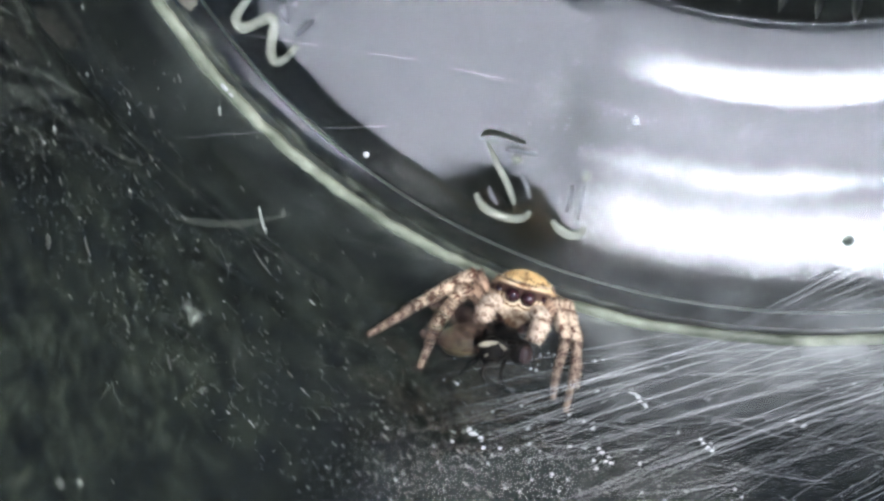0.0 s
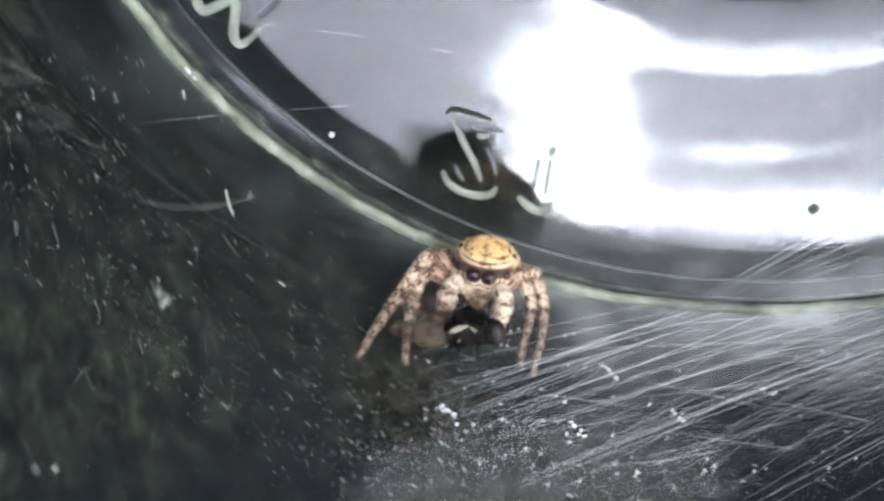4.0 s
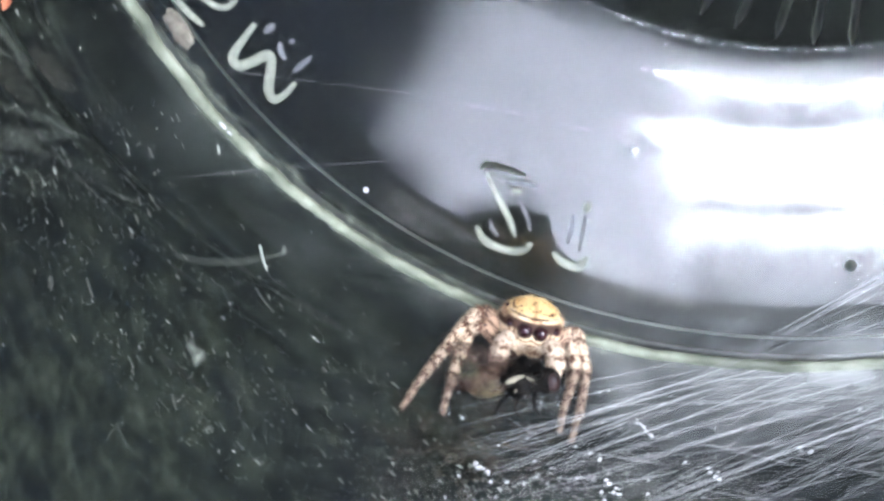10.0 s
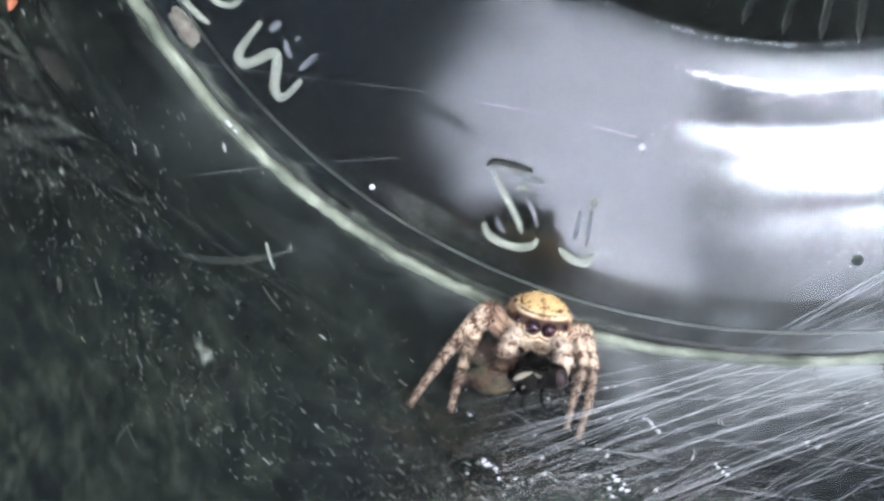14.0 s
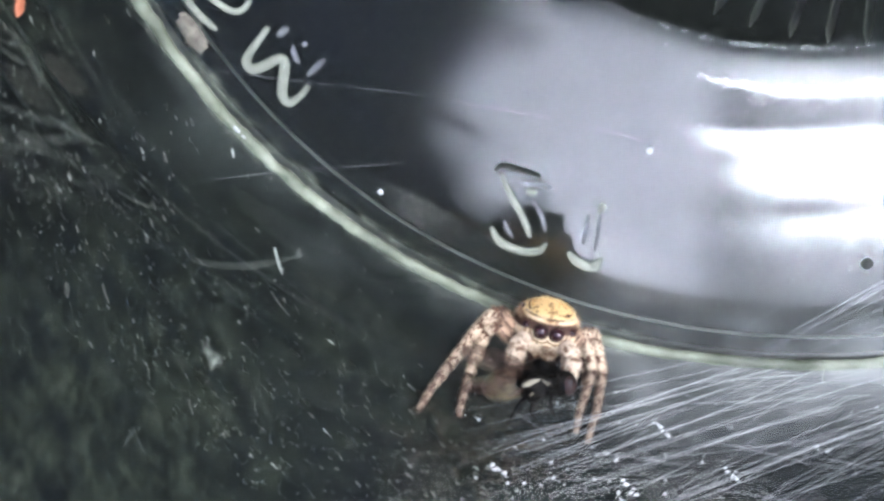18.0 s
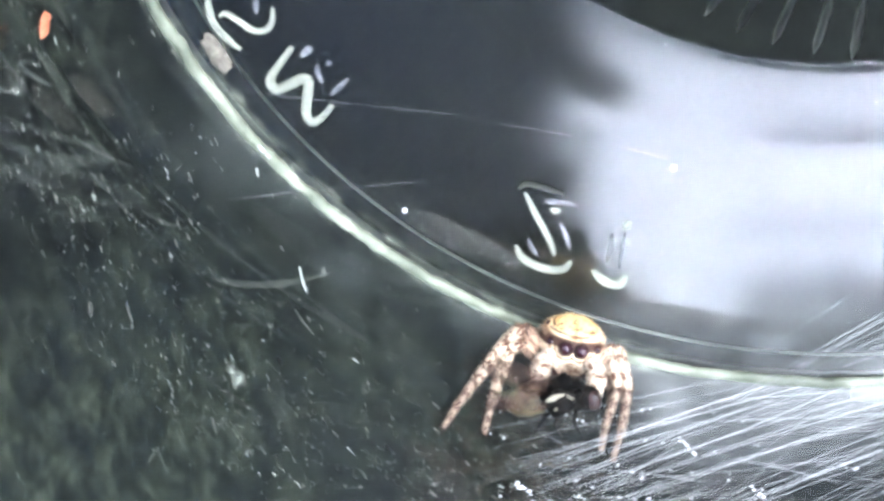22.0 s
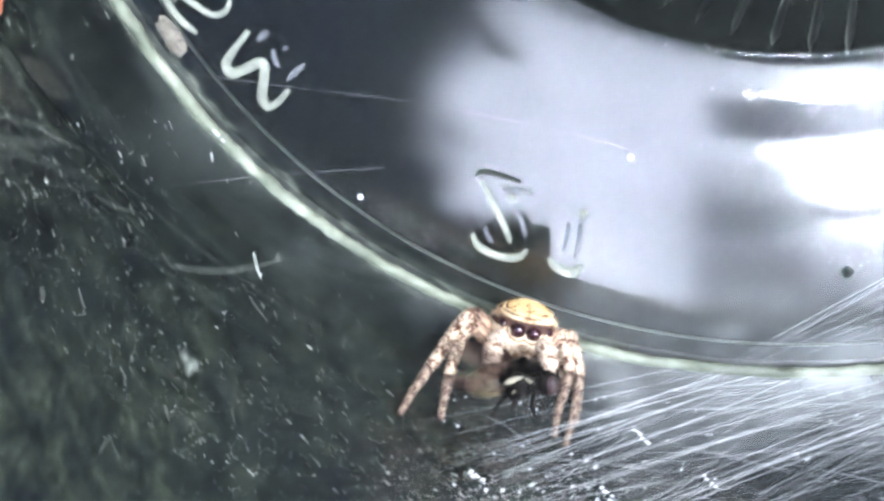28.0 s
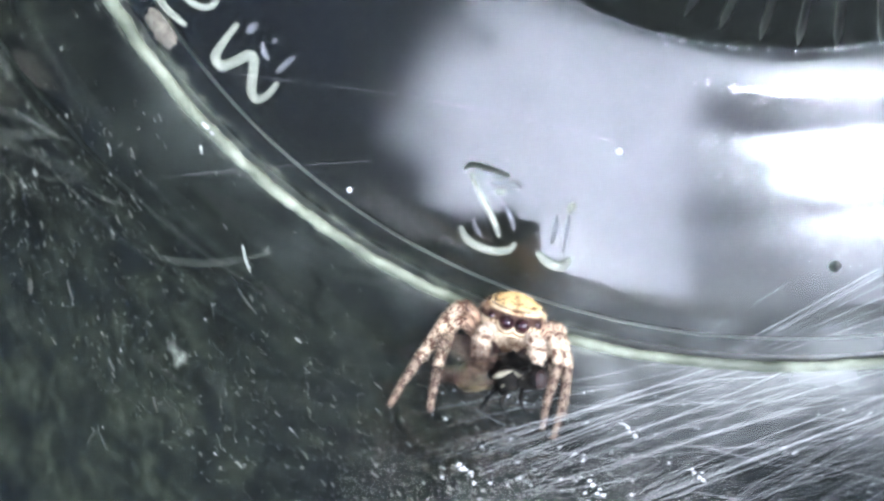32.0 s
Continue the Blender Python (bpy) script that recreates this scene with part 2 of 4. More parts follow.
def step(n, l, v, lo, hi):
    """0 below lo, 1 above hi, smooth between (swap them to turn it round)."""
    m = n.new("ShaderNodeMapRange")
    m.interpolation_type = "SMOOTHSTEP"
    m.inputs["From Min"].default_value, m.inputs["From Max"].default_value = min(lo, hi), max(lo, hi)
    m.inputs["To Min"].default_value, m.inputs["To Max"].default_value = (0, 1) if lo < hi else (1, 0)
    l.new(v, m.inputs["Value"])
    return m.outputs[0]


def blend(n, l, fac, base, colour):
    m = n.new("ShaderNodeMix")
    m.data_type = "RGBA"
    if isinstance(fac, float):
        m.inputs[0].default_value = fac
    else:
        l.new(fac, m.inputs[0])
    for k, c in ((6, base), (7, colour)):
        if isinstance(c, tuple):
            m.inputs[k].default_value = (*c, 1)
        else:
            l.new(c, m.inputs[k])
    return m.outputs[2]


def carapace_material():
    """Golden oval crown with a cream rim, dark brow, ringed eyes and a cream face."""
    m, n, l, b = material("carapace_hair")
    tc = n.new("ShaderNodeTexCoord")
    mp = n.new("ShaderNodeMapping")
    mp.inputs["Scale"].default_value = (1000, 1000, 1000)
    l.new(tc.outputs["Object"], mp.inputs["Vector"])
    fine = n.new("ShaderNodeTexNoise")
    fine.inputs["Scale"].default_value, fine.inputs["Detail"].default_value = 4.2, 4
    l.new(mp.outputs[0], fine.inputs["Vector"])
    big = n.new("ShaderNodeTexNoise")
    big.inputs["Scale"].default_value, big.inputs["Detail"].default_value = 1.9, 3
    l.new(mp.outputs[0], big.inputs["Vector"])
    sep = n.new("ShaderNodeSeparateXYZ")
    l.new(mp.outputs[0], sep.inputs[0])
    x, y, z = sep.outputs
    wob = calc(n, l, "SUBTRACT", fine.outputs["Fac"], 0.5)
    ax = calc(n, l, "ABSOLUTE", x)
    # oval of the crown
    ex = calc(n, l, "POWER", calc(n, l, "ABSOLUTE", calc(n, l, "DIVIDE", x, 1.14)), 2.4)
    ey = calc(n, l, "POWER", calc(n, l, "ABSOLUTE", calc(n, l, "DIVIDE", calc(n, l, "ADD", y, 0.1), 1.0)), 2.4)
    oval = calc(n, l, "ADD", calc(n, l, "POWER", calc(n, l, "ADD", ex, ey), 0.4167), calc(n, l, "MULTIPLY", wob, 0.22))
    top = step(n, l, z, 2.5, 2.6)
    front = step(n, l, y, 0.1, 0.7)
    # cream ground with soft brown streaks
    col = blend(n, l, step(n, l, fine.outputs["Fac"], 0.46, 0.68), (0.68, 0.55, 0.42), (0.27, 0.15, 0.085))
    col = blend(n, l, step(n, l, z, 2.3, 2.9), col, blend(n, l, step(n, l, big.outputs["Fac"], 0.48, 0.6), (0.62, 0.44, 0.25), (0.24, 0.12, 0.055)))
    # face under the eyes, then dark brow
    face = calc(n, l, "MULTIPLY", front, step(n, l, z, 2.52, 2.46))
    col = blend(n, l, face, col, blend(n, l, step(n, l, fine.outputs["Fac"], 0.55, 0.66), (0.74, 0.60, 0.43), (0.42, 0.25, 0.12)))
    brow = calc(n, l, "MULTIPLY", calc(n, l, "MULTIPLY", step(n, l, z, 2.80, 2.72), step(n, l, z, 2.30, 2.42)), calc(n, l, "MULTIPLY", front, step(n, l, oval, 0.98, 1.03)))
    col = blend(n, l, brow, col, (0.055, 0.024, 0.014))
    streak = calc(n, l, "MULTIPLY", step(n, l, calc(n, l, "ABSOLUTE", calc(n, l, "SUBTRACT", z, 2.47)), 0.13, 0.07), step(n, l, ax, 0.62, 0.7))
    col = blend(n, l, calc(n, l, "MULTIPLY", streak, step(n, l, y, -0.5, 0.1)), col, (0.06, 0.028, 0.016))
    under = calc(n, l, "MULTIPLY", step(n, l, calc(n, l, "ABSOLUTE", calc(n, l, "SUBTRACT", z, 2.86)), 0.09, 0.05), step(n, l, ax, 0.2, 0.4))
    col = blend(n, l, calc(n, l, "MULTIPLY", under, front), col, (0.74, 0.6, 0.42))
    # rings round the two large eyes
    dx = calc(n, l, "SUBTRACT", ax, 0.32)
    dz = calc(n, l, "SUBTRACT", z, 2.42)
    d = calc(n, l, "SQRT", calc(n, l, "ADD", calc(n, l, "MULTIPLY", dx, dx), calc(n, l, "MULTIPLY", dz, dz)))
    d = calc(n, l, "ADD", d, calc(n, l, "MULTIPLY", wob, 0.1))
    low = calc(n, l, "MULTIPLY", step(n, l, z, 2.46, 2.32), front)
    for r, w, c in ((0.385, 0.045, (0.78, 0.64, 0.44)), (0.455, 0.035, (0.16, 0.075, 0.03)), (0.54, 0.05, (0.80, 0.66, 0.46)), (0.63, 0.03, (0.26, 0.13, 0.055))):
        ring = step(n, l, calc(n, l, "ABSOLUTE", calc(n, l, "SUBTRACT", d, r)), w + 0.02, w - 0.01)
        col = blend(n, l, calc(n, l, "MULTIPLY", ring, low), col, c)
    col = blend(n, l, calc(n, l, "MULTIPLY", step(n, l, d, 0.345, 0.31), front), col, (0.03, 0.014, 0.01))
    # crown: golden middle, brown dotted line, cream rim
    gold = blend(n, l, step(n, l, big.outputs["Fac"], 0.52, 0.64), (0.74, 0.53, 0.25), (0.58, 0.35, 0.12))
    gold = blend(n, l, step(n, l, fine.outputs["Fac"], 0.55, 0.65), gold, (0.16, 0.07, 0.025))
    gold = blend(n, l, step(n, l, oval, 0.80, 0.92), gold, (0.72, 0.55, 0.30))
    dots = calc(n, l, "MULTIPLY", step(n, l, calc(n, l, "ABSOLUTE", calc(n, l, "SUBTRACT", oval, 0.78)), 0.06, 0.03), step(n, l, big.outputs["Fac"], 0.47, 0.54))
    gold = blend(n, l, dots, gold, (0.09, 0.04, 0.018))
    line = calc(n, l, "MULTIPLY", step(n, l, calc(n, l, "ADD", ax, calc(n, l, "MULTIPLY", wob, 0.3)), 0.1, 0.03), step(n, l, oval, 0.2, 0.4))
    gold = blend(n, l, calc(n, l, "MULTIPLY", line, 0.6), gold, (0.26, 0.13, 0.05))
    col = blend(n, l, calc(n, l, "MULTIPLY", step(n, l, oval, 1.02, 0.97), top), col, gold)
    l.new(col, b.inputs["Base Color"])
    b.inputs["Roughness"].default_value = 0.75
    return m


def leg_material(name, light, dark, period, lo=0.62, stretch=(1.2, 1.2, 0.7)):
    """Pale hair with dark rings along the segment, broken by spots."""
    m, n, l, b = material(name)
    tc = n.new("ShaderNodeTexCoord")
    sep = n.new("ShaderNodeSeparateXYZ")
    l.new(tc.outputs["Object"], sep.inputs[0])
    tx = n.new("ShaderNodeTexNoise")
    tx.inputs["Scale"].default_value, tx.inputs["Detail"].default_value = 7000, 4
    mp = n.new("ShaderNodeMapping")
    mp.inputs["Scale"].default_value = stretch
    l.new(tc.outputs["Object"], mp.inputs["Vector"])
    l.new(mp.outputs[0], tx.inputs["Vector"])
    ph = n.new("ShaderNodeMath")
    ph.operation = "MULTIPLY"
    l.new(sep.outputs["Z"], ph.inputs[0])
    ph.inputs[1].default_value = 2 * math.pi / (period * MM)
    sn = n.new("ShaderNodeMath")
    sn.operation = "SINE"
    l.new(ph.outputs[0], sn.inputs[0])
    ad = n.new("ShaderNodeMath")
    ad.operation = "MULTIPLY_ADD"
    l.new(sn.outputs[0], ad.inputs[0])
    ad.inputs[1].default_value = 0.058
    l.new(tx.outputs["Fac"], ad.inputs[2])
    r = ramp(n, [(0.35, light), (lo - 0.08, tuple(c * 0.85 for c in light)), (lo, dark), (1.0, tuple(c * 0.6 for c in dark))])
    l.new(ad.outputs[0], r.inputs[0])
    l.new(r.outputs[0], b.inputs["Base Color"])
    b.inputs["Roughness"].default_value = 0.7
    b.inputs["Subsurface Weight"].default_value = 0.0
    return m


CARAPACE = carapace_material()
LEG = leg_material("leg_hair", (0.62, 0.49, 0.36), (0.095, 0.036, 0.018), 0.66, 0.565)
FEMUR = leg_material("femur_hair", (0.42, 0.28, 0.19), (0.05, 0.02, 0.013), 1.4, 0.53, (1.6, 1.6, 0.25))
# darker copy of the leg colour that fades the leg ends towards the glass
DIM_FOOT = leg_material("dim_foot_hair", (0.30, 0.225, 0.165), (0.07, 0.034, 0.022), 0.6, 0.56)
PALP = leg_material("palp_hair", (0.66, 0.54, 0.42), (0.15, 0.072, 0.04), 0.42, 0.595)
BELLY = leg_material("abdomen_hair", (0.45, 0.33, 0.22), (0.10, 0.06, 0.04), 1.1, 0.55)
FANG = noisy("chelicera_hair", [(0.35, (0.025, 0.011, 0.009)), (0.65, (0.07, 0.03, 0.022))], 2600, 0.45)
WHITE_HAIR = noisy("pale_hair", [(0.40, (0.20, 0.12, 0.07)), (0.56, (0.60, 0.49, 0.36)), (0.7, (0.78, 0.69, 0.56))], 2600, 0.7)
PAINT = noisy("white_paint", [(0.3, (0.7, 0.71, 0.72)), (0.7, (0.8, 0.8, 0.8))], 20, 0.4, 0.1)


def glow(name, colour, strength):
    m, n, l, b = material(name)
    tc = n.new("ShaderNodeTexCoord")
    tx = n.new("ShaderNodeTexNoise")
    tx.inputs["Scale"].default_value = 1.1
    l.new(tc.outputs["Object"], tx.inputs["Vector"])
    r = ramp(n, [(0.3, tuple(c * 0.75 for c in colour)), (0.65, colour)])
    l.new(tx.outputs["Fac"], r.inputs[0])
    l.new(r.outputs[0], b.inputs["Emission Color"])
    b.inputs["Emission Strength"].default_value = strength
    b.inputs["Base Color"].default_value = (0, 0, 0, 1)
    return m


CLOUD = glow("overcast_sky", (0.94, 0.95, 1.0), 18.0)


def sheer(name, through_light):
    m, n, l, b = material(name)
    out = n["Material Output"]
    tr = n.new("ShaderNodeBsdfTranslucent")
    tr.inputs["Color"].default_value = (through_light, through_light * 0.99, through_light * 1.05, 1)
    mx = n.new("ShaderNodeMixShader")
    mx.inputs[0].default_value = 0.2
    b.inputs["Base Color"].default_value = (0.75, 0.75, 0.8, 1)
    l.new(tr.outputs[0], mx.inputs[1])
    l.new(b.outputs[0], mx.inputs[2])
    l.new(mx.outputs[0], out.inputs["Surface"])
    return m


SHEER, SHEER_THICK = sheer("sheer_cloth", 0.18), sheer("thick_sheer_cloth", 0.115)


def film_material(name, lo, hi, scale, most):
    """A thin film; its cover follows the mesh's density, broken up by noise."""
    m, n, l, b = material(name)
    tc = n.new("ShaderNodeTexCoord")
    tx = n.new("ShaderNodeTexNoise")
    tx.inputs["Scale"].default_value, tx.inputs["Detail"].default_value = scale, 5
    l.new(tc.outputs["Object"], tx.inputs["Vector"])
    r = ramp(n, [(0.3, lo), (0.7, hi)])
    l.new(tx.outputs["Fac"], r.inputs[0])
    l.new(r.outputs[0], b.inputs["Base Color"])
    at = n.new("ShaderNodeAttribute")
    at.attribute_name = "thickness"
    c = calc(n, l, "MULTIPLY", at.outputs["Fac"], step(n, l, tx.outputs["Fac"], 0.1, 0.8))
    l.new(calc(n, l, "MULTIPLY", c, most), b.inputs["Alpha"])
    b.inputs["Roughness"].default_value = 0.7
    return m


# pale film for silk haze and for the glow of the base's edge
SILK_HAZE_FILM = film_material("silk_haze_film", (0.60, 0.64, 0.64), (0.76, 0.80, 0.80), 260, 0.55)
# pale haze colour that brightens the glass near the heel
HAZE_FILM = film_material("haze_film", (0.14, 0.175, 0.16), (0.34, 0.40, 0.37), 330, 0.13)


HEEL_FILM = film_material("heel_scale", (0.09, 0.11, 0.08), (0.24, 0.27, 0.21), 700, 0.75)


def speckled_film(name, lo, hi, most):
    """Dirt film in fine blotches and slanting wipes."""
    m = film_material(name, lo, hi, 800, most)
    n, l = m.node_tree.nodes, m.node_tree.links
    b = n["Principled BSDF"]
    tc = n.new("ShaderNodeTexCoord")
    mp = n.new("ShaderNodeMapping")
    mp.inputs["Scale"].default_value = (0.8, 0.8, 0.5)
    mp.inputs["Rotation"].default_value = (0.5, 0.3, 0.2)
    l.new(tc.outputs["Object"], mp.inputs["Vector"])
    tx = n.new("ShaderNodeTexNoise")
    tx.inputs["Scale"].default_value, tx.inputs["Detail"].default_value = 3800, 4
    l.new(mp.outputs[0], tx.inputs["Vector"])
    old = b.inputs["Alpha"].links[0].from_socket
    l.new(calc(n, l, "MULTIPLY", old, step(n, l, tx.outputs["Fac"], 0.15, 0.85)), b.inputs["Alpha"])
    return m


DIRT_FILM = speckled_film("dirt_film", (0.028, 0.040, 0.025), (0.112, 0.140, 0.088), 0.5)
SPLASH = speckled_film("dried_splash", (0.12, 0.14, 0.12), (0.26, 0.29, 0.25), 1.1)

# ---- ground, and unseen dark walls added to keep the sky out of the glass ----
def sheet(name, size, z, mat):
    bm = bmesh.new()
    for x, y in ((-1, -1), (1, -1), (1, 1), (-1, 1)):
        bm.verts.new((x * size, y * size, z))
    bm.faces.new(bm.verts)
    return new(name, mesh_of(name, bm, mat, False))


BOTTOM = -3.4      # underside of the jar's foot
tagged(sheet("ground", 60000.0, BOTTOM, TABLE), "dark green and brown mottled stone surface under the jar", "ground", kind="structure")


def slab(name, lo, hi, mat, label):
    bm = bmesh.new()
    c = [(a + z) / 2 for a, z in zip(lo, hi)]
    bmesh.ops.create_cube(bm, size=1.0, matrix=Matrix.Translation(c) @ Matrix.Diagonal((*[z - a for a, z in zip(lo, hi)], 1)))
    tagged(new(name, mesh_of(name, bm, mat, False)), label, "wall", kind="structure")


WX0, WX1, WZ0, WZ1 = -420.0, 900.0, 1180.0, 1860.0     # the window's opening
slab("unseen_wall_north", (-2600, -1120, BOTTOM), (WX0, -1000, 7000), WALLPAINT, "unseen dark grey wall added so the glass base reflects dark")
slab("unseen_wall_1", (WX1, -1120, BOTTOM), (3200, -1000, 7000), WALLPAINT, "unseen dark grey wall added beside the window to block light")
slab("unseen_wall_2", (WX0, -1120, BOTTOM), (WX1, -1000, WZ0), WALLPAINT, "unseen dark grey wall added under the window to block light")
slab("unseen_wall_3", (WX0, -1120, WZ1), (WX1, -1000, 7000), WALLPAINT, "unseen dark grey wall added over the window to block light")
slab("unseen_wall_east", (2600, -1000, BOTTOM), (2720, 4500, 1800), WALLPAINT, "unseen dark grey wall added to block the low sky")
slab("unseen_wall_south", (-2600, 4500, BOTTOM), (2720, 4620, 1800), WALLPAINT, "unseen dark grey wall added to block the low sky")
slab("unseen_wall_west", (-2720, -1000, BOTTOM), (-2600, 4620, 1800), WALLPAINT, "unseen dark grey wall added to block the low sky")
# a window out of view, inferred from the base's bright reflections
win = tagged(new("window_1"), "wide bright window inferred from its reflection, with added cloths cutting it", "window", kind="structure")
for n, lo, hi in (("window_frame", (WX0, -1100, WZ0), (WX1, -1050, WZ0 + 12)), ("window_frame", (WX0, -1100, WZ1 - 12), (WX1, -1050, WZ1)),
                  ("window_frame", (WX0, -1100, WZ0 + 12), (WX0 + 12, -1050, WZ1 - 12)), ("window_frame", (WX1 - 12, -1100, WZ0 + 12), (WX1, -1050, WZ1 - 12)), ("window_frame", (WX0 + 12, -1098, 1740), (WX1 - 12, -1052, 1754))):
    bm = bmesh.new()
    c = [(a + z) / 2 for a, z in zip(lo, hi)]
    bmesh.ops.create_cube(bm, size=1.0, matrix=Matrix.Translation(c) @ Matrix.Diagonal((*[z - a for a, z in zip(lo, hi)], 1)))
    part(n, bm, PAINT, win, "white painted wood", None, False)
# glowing panel added as the bright source that the base reflects
bm = bmesh.new()
bmesh.ops.create_grid(bm, x_segments=1, y_segments=1, size=1.0, matrix=Matrix.Translation(((WX0 + WX1) / 2, -1150, (WZ0 + WZ1) / 2)) @ Matrix.Rotation(radians(90), 4, "X") @ Matrix.Diagonal((900, 900, 1, 1)))
tagged(new("backdrop", mesh_of("backdrop", bm, CLOUD, False)), "glowing panel added as overcast sky outside the window", "sky", kind="structure")


def cloth(name, x0, x1, z0, z1, y, mat, label, fold=4.0, pitch=0.115, edge=0.0):
    """An unseen pleated cloth that cuts the window's light; its free edge at x1 wavers by edge. x is counted from that
    edge.
    """
    bm = bmesh.new()
    nu, nv = int((x1 - x0) / 5), 48
    cols = []
    for i in range(nu + 1):
        u = i / nu
        col = []
        for j in range(nv + 1):
            z = z0 + (z1 - z0) * j / nv
            x = x0 + (x1 - x0) * u
            waver = edge * u ** 3 * (math.sin(z * 0.011 + 1.0) + 0.8 * math.sin(z * 0.041) + 0.4 * math.sin(z * 0.13 + 1))
            col.append(bm.verts.new((x + waver, y + fold * math.sin(x * pitch + 0.6 * math.sin(x * 0.021)) + 2 * math.sin(x * 0.27 + z * 0.004), z)))
        cols.append(col)
    for p, q in zip(cols, cols[1:]):
        for m in range(nv):
            bm.faces.new((p[m], q[m], q[m + 1], p[m + 1]))
    return tagged(new(name, mesh_of(name, bm, mat)), label, "curtain")


# unseen cloths added to shape the bright and dark patches in the base
SHEER_MASK = cloth("sheer_mask", -900, 0, 1130, 1850, -985, SHEER, "unseen sheer white pleated cloth, dims part of the window's reflection", 4.0, 0.115, 26)
DARK_MASK = cloth("dark_mask", -800, 0, 1090, 1855, -968, DRAPE, "unseen dark blue-grey pleated cloth, darkens one end of the window's reflection", 6.0, 0.09, 34)
LOW_MASK = cloth("low_mask", 140, WX1, 0, 330, -994, SHEER_THICK, "unseen low sheer cloth, dims the foot of the window's reflection", 3.0, 0.13)
HIGH_MASK = cloth("high_mask", 0, 800, 1327, 1850, -981, SHEER, "unseen short sheer cloth, dims the upper half of the window's reflection", 3.0, 0.1)


# ---- the jar ----
RING_C = Vector((-1.8, 3.2))       # ring centre, fitted to how reflections bend in the camera's view
# slope of the base's inside: (from, to, slope), inner rings about RING_C, the outer groove about the axis
# slopes fitted so the base's light and dark bands match the camera's view
RINGS = ((0.0, 16.8, 0.16), (16.8, 18.6, 0.026), (18.6, 20.7, -0.023), (20.7, 22.0, 0.012), (22.0, 22.4, 0.0), (22.4, 24.4, 0.014), (24.4, 24.8, 0.002), (24.8, 30.0, 0.022))
GROOVE = ((26.7, 28.2, -0.11), (28.2, 30.0, -0.022))
STEP = 0.05


def heights(bands):
    """Height over distance, from slopes that pass softly into one another."""
    x = np.arange(0, 36, STEP)
    g = np.zeros_like(x)
    for lo, hi, v in bands:
        g[(x >= lo) & (x < hi)] = v
    k = np.exp(-0.5 * (np.arange(-20, 21) * STEP / 0.22) ** 2)
    g = np.convolve(np.pad(g, 20, mode="edge"), k / k.sum(), mode="valid")
    z = np.cumsum(g) * STEP
    return z - z[-1]


INNER, OUTER = heights(RINGS), heights(GROOVE)


def base_at(x, y):
    """Height of the inside of the base: flat outer part with letters, low rings, a dished middle."""
    def pick(table, d):
        k = min(d / STEP, len(table) - 2)
        i = int(k)
        return float(table[i] + (table[i + 1] - table[i]) * (k - i))
    return pick(INNER, math.hypot(x - RING_C.x, y - RING_C.y)) + pick(OUTER, math.hypot(x, y))


